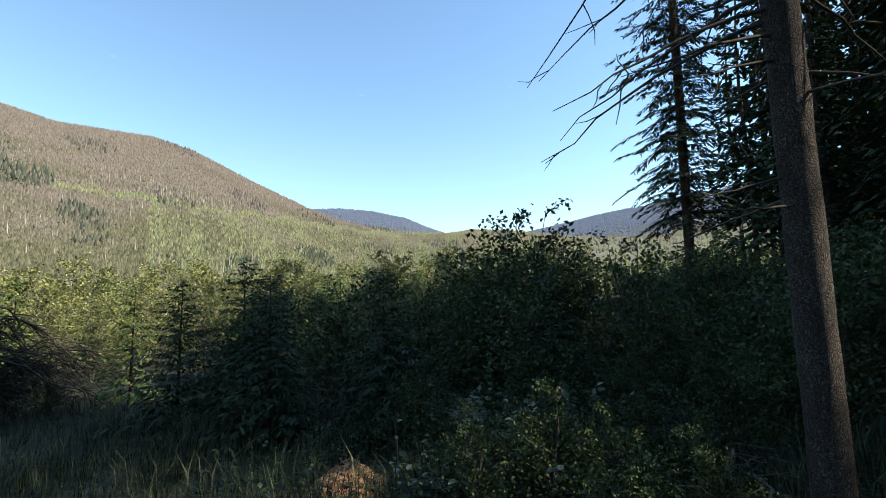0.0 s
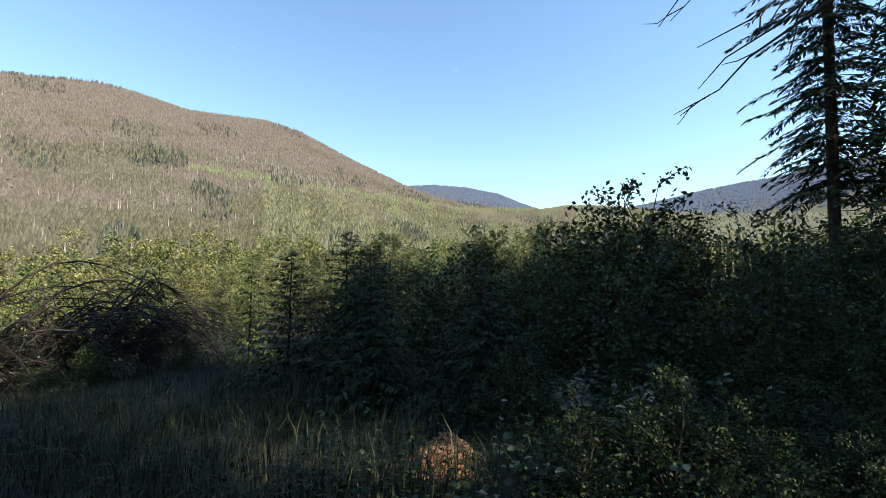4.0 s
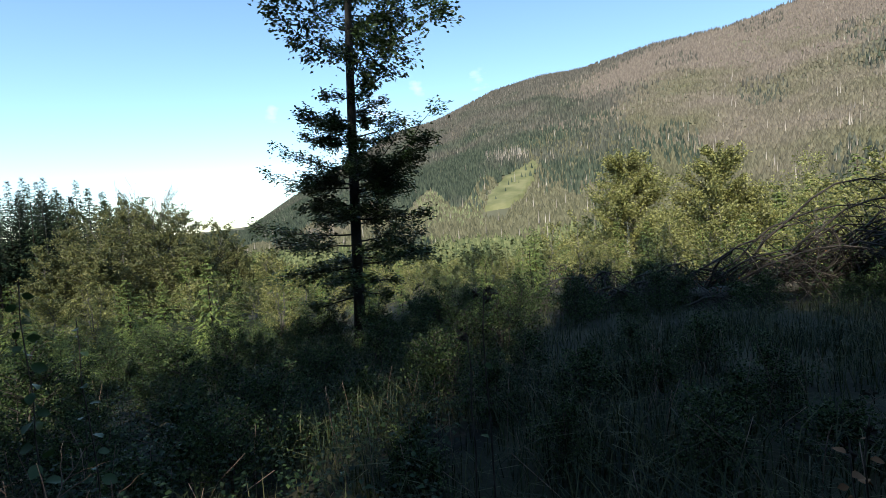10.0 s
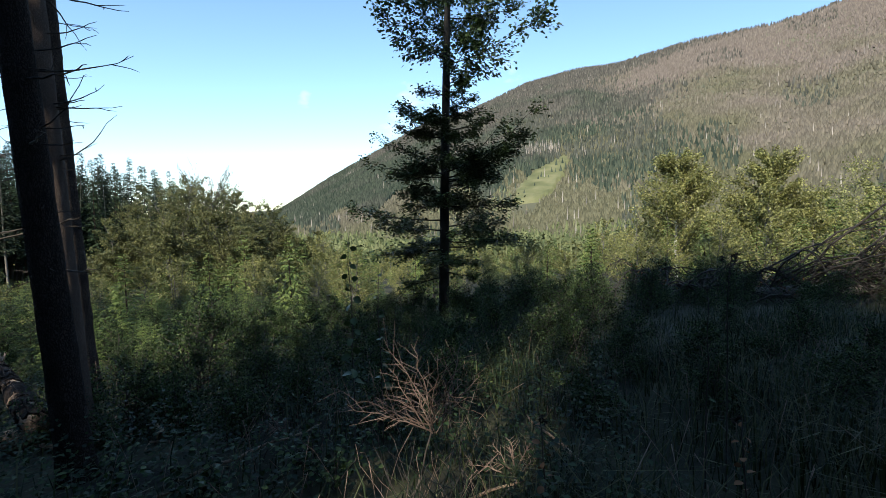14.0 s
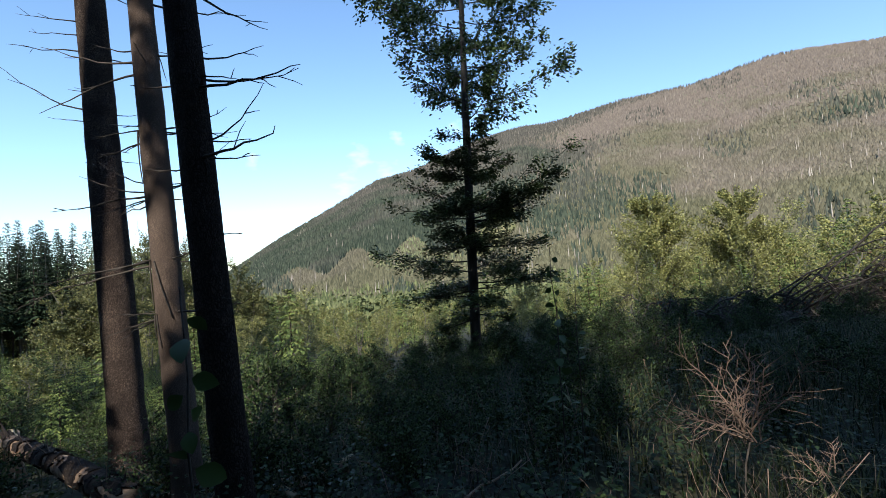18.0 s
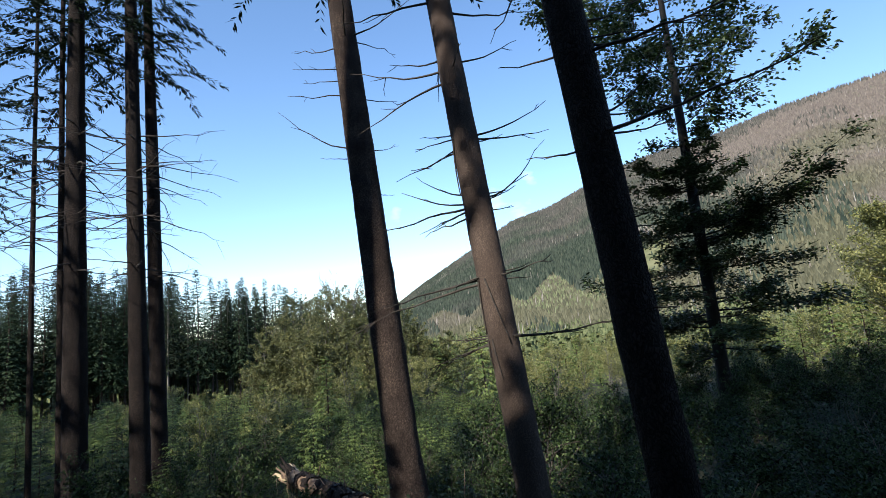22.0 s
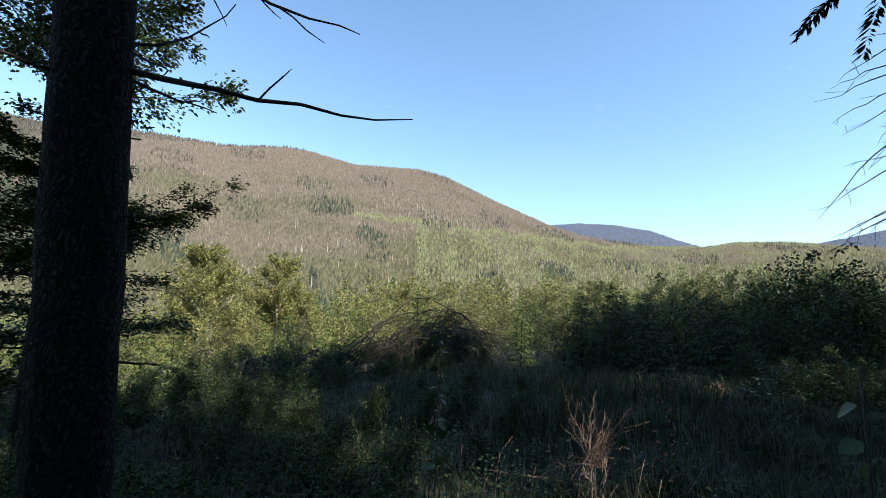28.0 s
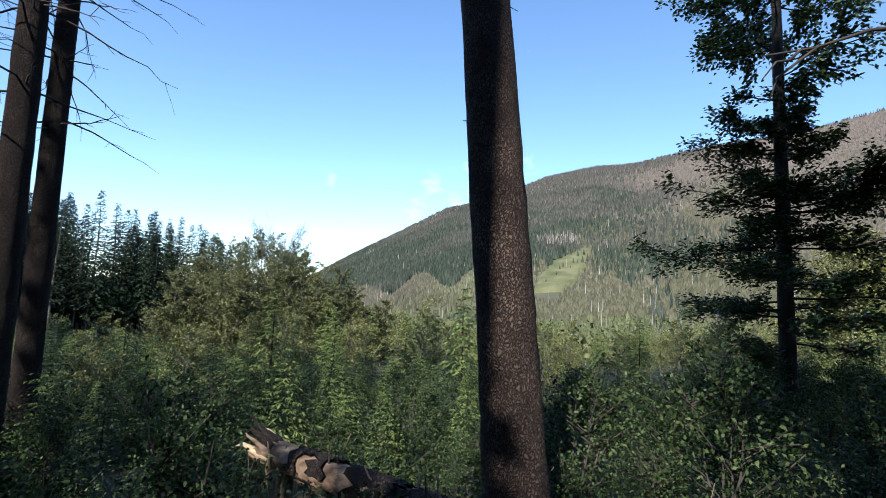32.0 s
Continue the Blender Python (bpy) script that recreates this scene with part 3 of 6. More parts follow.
def make_broadleaf(seed, h, r, mat_leaf, crown_base=0.25, spread=0.33, limbs=26, per=60, leaf=0.10, up=0.7, stems=1, loose=0.13):
    """A young broad-leaved tree: stems, ascending limbs, leaves in loose sprays."""
    rnd = rng(seed)
    tb, lb, wb = Buf(), Buf(), Buf()
    for st in range(stems):
        a0 = rnd.random() * 6.28
        off = np.array([math.cos(a0), math.sin(a0), 0]) * (0.12 * h if stems > 1 else 0.0)
        hh = h * (0.75 + 0.25 * rnd.random()) if st else h
        s = np.linspace(0, 1, 9)[:, None]
        p = np.array([[0, 0, -0.2]]) + off * s * 1.2 + np.array([0, 0, hh]) * s + 0.02 * h * rnd.standard_normal((9, 3)) * s * np.array([1, 1, 0])
        tube(tb, p, r * (1 - 0.9 * s[:, 0]), 6)
        for k in range(limbs // stems):
            q = crown_base + (1 - crown_base) * rnd.random() ** 0.9
            a = rnd.random() * 6.28
            o = along(p, np.array([q]))[0]
            L = spread * h * (1.15 - q) * (0.6 + 0.7 * rnd.random()) + 0.1 * h
            w = np.array([math.cos(a), math.sin(a), up * (0.6 + 0.8 * rnd.random())])
            lp = arc(o, unit(w), L, 0.1 * rnd.standard_normal(), 5, 0, rnd, 0.03)
            tube(wb, lp[::2], np.linspace(r * 0.35 * (1.1 - q) + 0.006, 0.004, 3), 3)
            n = int(per * (0.6 + 0.8 * rnd.random()) * L / (0.6 * spread * h + 0.1 * h))
            t = 0.15 + 0.85 * rnd.random(n) ** 0.8
            pos = along(lp, t) + rnd.standard_normal((n, 3)) * L * loose
            way = rnd.standard_normal((n, 3)) + unit(w) * 0.8 - np.array([0, 0, 0.2])
            leaves(lb, pos, way, leaf * (0.7 + 0.6 * rnd.random(n)), leaf * 0.6, rnd, 0.2, 0.45)
    return tb, lb, wb


def place(name, parts, spots, label, category, group, materials):
    """Builds one tree from its buffers and copies it to every spot (x, y, turn, scale)."""
    x, y, turn, sc = spots[0]
    root = tree_root(name, x, y, label, category, group, turn, sc)
    for (pn, buf), mt in zip(parts, materials):
        if buf.n:
            q = part(pn, buf, mt, root, smooth=(pn in ("trunk", "stem")))
            if pn in ("branchwork", "dead_twig"):
                q["kind"] = "stuff"
    for x, y, turn, sc in spots[1:]:
        c = copy_thing(root, Matrix.Identity(4))
        c.matrix_basis = pose(x, y, ground_at(x, y), 0, 0, turn) @ Matrix.Diagonal((sc, sc, sc * (0.9 + 0.2 * ((x * 7.3 + y * 3.1) % 1)), 1))
    return root


# ---- the dark forest behind and beside the path ----
def forest_spots(seed, n, ok, box, gap):
    rnd = rng(seed)
    out = []
    for _ in range(n * 40):
        x, y = box[0] + (box[1] - box[0]) * rnd.random(), box[2] + (box[3] - box[2]) * rnd.random()
        if ok(x, y) and all((x - o[0]) ** 2 + (y - o[1]) ** 2 > gap * gap for o in out):
            out.append((x, y, 360 * rnd.random(), 0.85 + 0.35 * rnd.random()))
            if len(out) >= n:
                break
    return out


def lane(x, y, px, py, half):
    """Whether (x, y) lies in the strip that runs from (px, py) towards the sun."""
    dx, dy = x - px, y - py
    t = dx * math.sin(sb) + dy * math.cos(sb)
    return t > 0 and abs(dx * math.cos(sb) - dy * math.sin(sb)) < half + 0.05 * max(0, t - 28)


def sunward(px, py, t, w):
    """The place t metres from (px, py) towards the sun and w metres aside."""
    return px + t * math.sin(sb) + w * math.cos(sb), py + t * math.cos(sb) - w * math.sin(sb)


def behind(x, y):
    if lane(x, y, -6.6, 4.4, 3.3) or lane(x, y, 4.5, -0.1, 1.45) or lane(x, y, -1.16, 2.3, 1.7):
        return False
    return y < -3.4 and (x < 1.7 or y < -2.0 - 0.265 * (x - 1.7))


spots = [(x, y, a, q * np.interp(x, [-32, -24, -9, -5, -4, 0, 12, 19], [0.9, 0.62, 0.6, 0.8, 0.72, 0.76, 0.8, 1.0])) for x, y, a, q in forest_spots(21, 225, behind, (-46, 46, -34, 0.0), 2.7)]
spots = [s for s in spots if not (lane(s[0], s[1], 4.5, -0.1, 2.3) or lane(s[0], s[1], 5.53, 2.93, 2.6))]
near_edge = [s for s in spots if 5 < s[0] < 30 and s[1] > -9 - 0.235 * s[0]][:44]
deep = [s for s in spots if s not in near_edge]
for k in range(2):
    tb, cb, tw = make_spruce(30 + k, 23.5 + k, 0.17, 3.2 + k, 2.6, 26, 8, 28, 0.36, 22, 0.6, 0.3)
    place("spruce", [("trunk", tb), ("crown", cb), ("dead_twig", tw)], near_edge[k::2], "tall dark spruce standing in the shaded forest edge", "tree", "spruces of the forest edge", (M_BARK, M_NEEDLE, M_TWIG))


def deep_forest():
    """The trees deeper in, as one mass of trunks and one of crowns."""
    kinds = [make_spruce(33 + k, 23.5 + k, 0.17, 3.5 + k, 2.6, 24, 7, 7, 0.95, 0) for k in range(3)]
    for pick, name, mat, label in ((0, "forest_trunks", M_BARK, "close bare spruce trunks deep in the shaded forest"), (1, "forest_crowns", M_NEEDLE, "dense dark spruce crowns of the forest behind the path")):
        b = Buf()
        for k, (x, y, turn, sc) in enumerate(deep):
            src = kinds[k % 3][pick]
            c, s = math.cos(radians(turn)), math.sin(radians(turn))
            v = np.concatenate(src.v) * sc
            v = np.stack([c * v[:, 0] - s * v[:, 1] + x, s * v[:, 0] + c * v[:, 1] + y, v[:, 2] + ground_at(x, y)], 1)
            b.add(v, np.concatenate(src.q) if src.q else None, np.concatenate(src.t) if src.t else None)
        tagged(part(name, b, mat), label, "forest", kind="stuff")


deep_forest()

# a belt of younger spruces under the forest edge
# these are unseen, added so that ground and trunk feet fall in shade
belt = []
for k in range(34):
    t = 7.5 + 4.5 * ((k * 0.618) % 1)
    w = -5.0 + 7.5 * (k / 33)
    x, y = sunward(-7.14, 4.96, t, w)
    if y < -3.2 and not lane(x, y, -1.05, 2.3, 0.95):
        top = math.tan(sh) * t + (-0.5 if -0.9 < w < 0.2 else -1.0) + (0.75 if -3.2 < w < -1.4 else 0.0) + 0.35 * math.sin(k * 2.1)
        belt.append((x, y, 77.0 * k, (top - ground_at(x, y)) / 7.5))
tb, cb, tw = make_spruce(36, 7.5, 0.07, 0.2, 1.3, 26, 8, 16, 0.34, 0, 0.25, 0.36)
place("small_spruce", [("trunk", tb), ("crown", cb)], belt, "unseen young spruce added behind the path to shade ground and trunk feet", "tree", "young spruces under the forest edge", (M_BARK, M_NEEDLE))

# unseen slim spruces added in close order; their narrow gaps shape the sunbeams
close = []
ANT = 1.03 * math.cos(sb) - 3.03 * math.sin(sb)
for row, depth in enumerate((8.0, 9.3)):
    for k in range(18):
        w = -3.4 + 0.42 * k + 0.2 * row
        if abs(w) > 0.88 and abs(w - ANT) > 0.75:
            x, y = sunward(4.5, -0.1, depth, w)
            close.append((x, y, 53.0 * k + 20 * row, 0.92 + 0.08 * math.sin(k * 1.7)))
for depth, w in ((8.4, -0.72), (9.6, -0.66), (9.0, -0.3), (8.8, -1.0)):
    # lower ones, whose tops just let the sun pass to the ant hill
    x, y = sunward(4.5, -0.1, depth, w)
    top = ground_at(5.53, 2.93) + 0.05 + math.tan(sh) * (depth + 3.1)
    close.append((x, y, 40.0 * depth, 0.93 * (top - ground_at(x, y)) / 21))
# low ones added to shade the foot of the spruce trunk
for depth, w in ((8.6, 0.1), (9.2, 0.3), (8.9, -0.1)):
    x, y = sunward(4.5, -0.1, depth, w)
    close.append((x, y, 90.0 * depth, (0.85 + math.tan(sh) * depth - ground_at(x, y)) / 21))
# added on both sides of the sunbeam that falls on the dead branch
for k in range(8):
    w = -1.6 - 0.3 * (k // 2) if k % 2 else 1.0 + 0.32 * (k // 2)
    x, y = sunward(-1.16, 2.3, 8.2 + 0.9 * (k // 2 % 2), w)
    close.append((x, y, 71.0 * k, 0.82 + 0.08 * math.sin(k * 2.3)))
for k in range(9):
    x, y = sunward(-1.16, 2.3, 8.4 + 0.8 * (k % 2), -1.3 - 0.42 * k)
    close.append((x, y, 61.0 * k, 0.9 + 0.08 * math.sin(k * 1.9)))
tb, cb, tw = make_spruce(37, 21, 0.08, 0.2, 1.15, 60, 8, 14, 0.44, 0, 0.5, 0.4)
place("slim_spruce", [("trunk", tb), ("crown", cb)], close, "unseen slim spruce added in close order to narrow the sunlight", "tree", "slim spruces of the forest edge", (M_BARK, M_NEEDLE))

# the stand of tall spruces beyond the clearing
stand = []
rnd = rng(5)
for k in range(215):
    az = -41 - 41 * rnd.random()
    r = 60 + 26 * rnd.random()
    x, y = HUB[0] + r * math.sin(radians(az)), HUB[1] + r * math.cos(radians(az))
    top = 1.2 + r * math.tan(radians(np.interp(az, [-82, -65, -58, -53, -47, -43.5, -41], [8.2, 7.8, 7.3, 6.3, 5.9, 4.5, 2.9]) + 0.6 * rnd.standard_normal() - (r > 70) * 0.4))
    stand.append((x, y, 360 * rnd.random(), (top - ground_at(x, y)) / 16.0))
for k in range(3):
    tb, cb, tw = make_spruce(40 + k, 16.0, 0.13, 5.2 - 0.8 * k, 2.0, 40, 8, 12, 0.42, 0, 0.45, 0.36)
    place("spruce", [("trunk", tb), ("crown", cb)], stand[k::3], "tall spruce with a bare lower trunk in a dark stand", "tree", "spruce stand across the clearing", (M_BARK_GREY if k == 0 else M_BARK, M_NEEDLE if k else M_NEEDLE_OLD))



def meadow():
    """The open grassy strip on the far slope."""
    b = Buf()
    az = np.radians(np.linspace(-7.5, 2.5, 70))
    r = np.linspace(420, 950, 70)
    A, R = np.meshgrid(az, r, indexing="ij")
    x, y = HUB[0] + R * np.sin(A), HUB[1] + R * np.cos(A)
    v = np.stack([x, y, land(x, y) + 2.6], -1)
    i, j = np.meshgrid(np.arange(69), np.arange(69), indexing="ij")
    inside = in_clearing(x[:-1, :-1], y[:-1, :-1])
    full = np.zeros((70, 70), int)
    for di in (0, 1):
        for dj in (0, 1):
            full[di:69 + di, dj:69 + dj] += inside
    v[..., 2] += np.where(full == 4, 0.0, -3.6)
    i, j = i[inside], j[inside]
    b.add(v.reshape(-1, 3), np.stack([i * 70 + j, i * 70 + j + 1, (i + 1) * 70 + j + 1, (i + 1) * 70 + j], 1))
    m = material("mown_meadow", [(0.085, 0.088, 0.034), (0.13, 0.128, 0.052), (0.185, 0.17, 0.08)], 0.05, 0.9, detail=9)
    tagged(part("meadow", b, m, smooth=True), "bright green mown meadow on the opposite slope", "meadow", kind="structure")


meadow()


# ---- named trees near the path ----
def near_spruce(seed, x0, y0, h, r, lean, label, crown_base, twigs, reach=2.4, size=0.42, group="spruces by the path", levels=22, bark=None, cling=()):
    """A spruce whose trunk passes (x0, y0) at eye height; twigs: height over the datum, bearing, length, rise."""
    rnd = rng(seed)
    g = ground_at(x0, y0)
    bx, by = x0 + lean[0] * (g - 1.5), y0 + lean[1] * (g - 1.5)
    root = tree_root("spruce", bx, by, label, "tree", group)
    g = ground_at(bx, by)
    tb = trunk_buf(rnd, h, r, lean, 24, 90, 0.35, -0.5, 0.022, 0.001)
    part("trunk", tb, bark or M_BARK, root, smooth=True)
    for z, a, L, rise in twigs:
        a = radians(a)
        z -= g
        b = Buf()
        o = np.array([lean[0] * z, lean[1] * z, z]) + r * 0.6 * np.array([math.sin(a), math.cos(a), 0])
        p = arc(o, (math.sin(a), math.cos(a), 0.02), L, rise, 8, 0.03, rnd, 0.018)
        tube(b, p, np.linspace(0.0045 + 0.0075 * min(L, 1.2), 0.002, 8), 6)
        for _ in range(1 + int(L * 1.6)):
            t = 0.35 + 0.6 * rnd.random()
            w = unit(unit(p[-1] - p[0]) + 0.55 * rnd.standard_normal(3))
            tube(b, arc(along(p, np.array([t]))[0], w, L * (0.1 + 0.2 * rnd.random()), 0, 4, 0, rnd, 0.05), [0.004, 0.0035, 0.003, 0.0015], 4)
        part("dead_branch", b, M_TWIG, root)
    for z0, a0, z1, a1 in cling:
        b = Buf()
        q = np.linspace(0, 1, 8)
        zz, aa = z0 + (z1 - z0) * q - g, np.radians(a0 + (a1 - a0) * q)
        rr = r * 1.0 + 0.004 + 0.006 * np.sin(q * 3.1)
        tube(b, np.stack([lean[0] * zz + rr * np.sin(aa), lean[1] * zz + rr * np.cos(aa), zz], 1), np.linspace(0.008, 0.004, 8), 5)
        part("dead_branch", b, M_TWIG, root, "dead branch hanging down along the bark")
    if crown_base:
        cb = Buf()
        spruce_crown(cb, rnd, h, crown_base, reach, levels, 7, 90, size * 0.36, 0.4, 0.24)
        cb.v = [v + np.stack([lean[0] * v[:, 2], lean[1] * v[:, 2], 0 * v[:, 2]], 1) for v in cb.v]
        part("crown", cb, M_NEEDLE, root)
    return root


def whorl(seed, z, n, lo, hi, rise=0.0, a0=0.0, span=360.0):
    rnd = rng(seed)
    return [(z + 0.07 * rnd.standard_normal(), a0 + span * (i + 0.7 * rnd.random()) / n, lo + (hi - lo) * rnd.random(), rise + 0.18 * rnd.standard_normal()) for i in range(n)]


near_spruce(61, -7.14, 4.96, 22, 0.205, (-0.095, 0.043), "thick spruce trunk with scaly bark beside a fallen log", 8.5,
            whorl(1, 5.3, 5, 0.5, 1.2) + [(4.44, 225, 0.75, -0.1), (3.64, 225, 0.9, 0.5), (4.86, 225, 0.63, -0.15),
             (4.67, 225, 0.53, -0.2), (3.49, 225, 0.42, 0.0), (4.4, 45, 0.5, 0.0), (3.6, 60, 0.4, 0.1), (3.0, 30, 0.3, 0.0), (1.9, 250, 0.1, 0.0)])
near_spruce(62, -5.132, 3.388, 20, 0.118, (-0.087, 0.033), "slender spruce trunk with many dead side branches", 9.0,
            whorl(5, 3.95, 4, 0.5, 1.1) + [(3.38, 73, 0.5, 0.2), (3.33, 260, 0.85, 0.18), (3.21, 253, 0.8, -0.45), (3.45, 274, 0.57, 0.3), (3.3, 150, 0.4, -0.1)]
            + [(2.69, 84, 0.61, 0.22), (2.67, 65, 0.61, 0.0), (2.73, 254, 0.3, 0.07), (2.58, 265, 0.56, -0.25), (2.65, 60, 0.24, 0.18), (2.68, 234, 0.35, -0.3), (2.63, 290, 0.45, -0.15)]
            + [(2.12, 244, 0.53, 0.28), (2.09, 252, 0.79, -0.15), (2.05, 232, 0.42, -0.4), (2.08, 278, 0.38, -0.25), (2.03, 287, 0.56, -0.1), (2.16, 64, 0.54, 0.8), (2.14, 85, 0.25, 0.25), (2.19, 75, 0.22, 0.04), (2.05, 80, 0.2, 0.0), (2.2, 251, 0.39, 0.5)]
            + [(1.51, 227, 0.92, -0.22), (1.48, 251, 1.01, -0.24), (1.53, 117, 0.51, 0.1), (1.53, 220, 0.4, -0.3), (1.56, 76, 0.24, 0.16), (1.5, 80, 0.22, -0.05)]
            + [(1.07, 112, 1.0, 0.08), (1.07, 240, 0.34, 0.05), (1.02, 256, 0.53, -0.28), (1.06, 281, 0.3, -0.25), (1.03, 284, 0.6, -0.35), (1.09, 294, 0.4, -0.05)],
            bark=M_BARK_SMOOTH, cling=((1.52, 222, 1.1, 236), (1.51, 190, 1.02, 140), (1.06, 205, 0.78, 190), (2.66, 215, 2.2, 245), (1.05, 232, 0.85, 228)))
# the shade on this trunk is put into its bark colour
near_spruce(63, -4.135, 2.533, 20, 0.115, (-0.06, -0.015), "thick spruce trunk close to the path with shade put into its bark colour", 9.5,
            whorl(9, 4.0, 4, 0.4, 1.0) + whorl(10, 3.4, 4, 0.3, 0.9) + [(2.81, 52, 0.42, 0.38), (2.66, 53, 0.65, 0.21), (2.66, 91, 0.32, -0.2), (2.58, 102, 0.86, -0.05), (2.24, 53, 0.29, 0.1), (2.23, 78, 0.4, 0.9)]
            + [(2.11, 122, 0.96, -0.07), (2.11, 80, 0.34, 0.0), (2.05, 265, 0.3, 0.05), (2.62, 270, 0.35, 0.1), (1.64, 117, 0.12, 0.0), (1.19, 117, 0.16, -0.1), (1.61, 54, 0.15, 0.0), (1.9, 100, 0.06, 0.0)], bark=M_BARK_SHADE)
near_spruce(64, 4.508, -0.096, 19, 0.092, (-0.049, 0.028), "spruce trunk with rough brown bark and long dead branches", 6.2,
            [(2.2, 345, 0.5, -0.25), (2.1, 60, 0.85, -0.2), (2.05, 325, 0.55, -0.12), (3.1, 350, 1.15, -0.45), (3.05, 12, 1.25, -0.5), (2.95, 335, 0.9, -0.35)]
            + whorl(11, 3.2, 6, 0.8, 1.4, -0.42) + whorl(12, 2.75, 5, 0.5, 1.0, -0.4) + whorl(13, 3.65, 7, 0.9, 1.5, -0.45) + whorl(14, 4.1, 7, 0.9, 1.5, -0.42) + whorl(20, 4.55, 7, 0.8, 1.5, -0.4) + whorl(21, 5.0, 6, 0.8, 1.5, -0.38) + whorl(22, 5.5, 5, 0.8, 1.4, -0.35), 1.6, 0.5, bark=M_BARK_ASH)
near_spruce(65, 20.3, -3.6, 19, 0.12, (-0.026, -0.005), "thin dark spruce with drooping foliage on the forest edge", 3.2, whorl(15, 3.0, 6, 0.5, 1.5, -0.3), 1.25, 0.42, levels=60)
near_spruce(66, 14.6, -2.1, 20, 0.12, (-0.03, 0.0), "dark spruce with drooping foliage on the forest edge", 3.0, whorl(16, 2.6, 6, 0.5, 1.5, -0.3), 1.6, 0.5, levels=60)
# seven unseen spruces added behind the path only to cast shade
near_spruce(67, *sunward(-4.135, 2.533, 8.0, 0.0), 24, 0.27, (0.0, 0.0), "stout spruce at the forest edge behind the path", 14.0, whorl(17, 6.0, 6, 0.5, 1.2, -0.3), 2.0, 0.6)
near_spruce(68, *sunward(-7.14, 4.96, 9.0, 0.12), 24, 0.27, (0.0, 0.0), "straight spruce at the forest edge behind the path", 14.0, whorl(18, 6.0, 6, 0.5, 1.2, -0.3), 2.0, 0.6)
near_spruce(66, *sunward(-5.13, 3.39, 7.2, -0.25), 22, 0.1, (0.0, 0.0), "slender spruce with a bare lower trunk behind the path", 8.3, whorl(16, 5.0, 5, 0.4, 0.8, -0.3), 1.5, 0.6)
near_spruce(65, *sunward(4.5, -0.1, 8.6, -0.6), 24, 0.1, (0.0, 0.0), "tall slender spruce with a bare lower trunk in the forest", 10.3, whorl(15, 5.0, 5, 0.4, 0.8, -0.3), 2.1, 0.6)
near_spruce(69, *sunward(-3.1, 11.0, 16.3, 0.35), 25, 0.16, (0.0, 0.0), "tall spruce with a bare lower trunk behind the path", 10.5, whorl(19, 6.0, 6, 0.5, 1.0, -0.3), 1.7, 0.6)
near_spruce(67, *sunward(4.5, -0.1, 11.0, 0.5), 22, 0.12, (0.0, 0.0), "tall spruce with a high crown over the bare lower trunk", 12.6, whorl(23, 6.0, 5, 0.4, 0.9, -0.3), 2.3, 0.6)
near_spruce(69, *sunward(-1.16, 2.3, 10.0, -0.2), 21, 0.12, (0.0, 0.0), "high-crowned spruce in the row behind the path", 9.9, whorl(24, 5.5, 5, 0.4, 0.9, -0.3), 2.3, 0.6)
# shade on these trunks is painted in through the darkened bark
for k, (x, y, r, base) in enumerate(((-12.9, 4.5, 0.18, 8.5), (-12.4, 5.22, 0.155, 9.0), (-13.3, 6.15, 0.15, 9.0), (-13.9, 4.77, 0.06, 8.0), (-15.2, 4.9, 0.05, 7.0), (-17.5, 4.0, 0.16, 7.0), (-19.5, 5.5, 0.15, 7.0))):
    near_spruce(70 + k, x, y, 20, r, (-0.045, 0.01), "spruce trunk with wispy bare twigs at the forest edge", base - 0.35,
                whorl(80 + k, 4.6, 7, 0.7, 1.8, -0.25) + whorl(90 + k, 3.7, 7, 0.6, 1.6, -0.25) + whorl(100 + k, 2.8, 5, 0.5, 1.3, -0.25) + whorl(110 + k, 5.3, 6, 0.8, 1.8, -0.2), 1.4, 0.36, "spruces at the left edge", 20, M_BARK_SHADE)


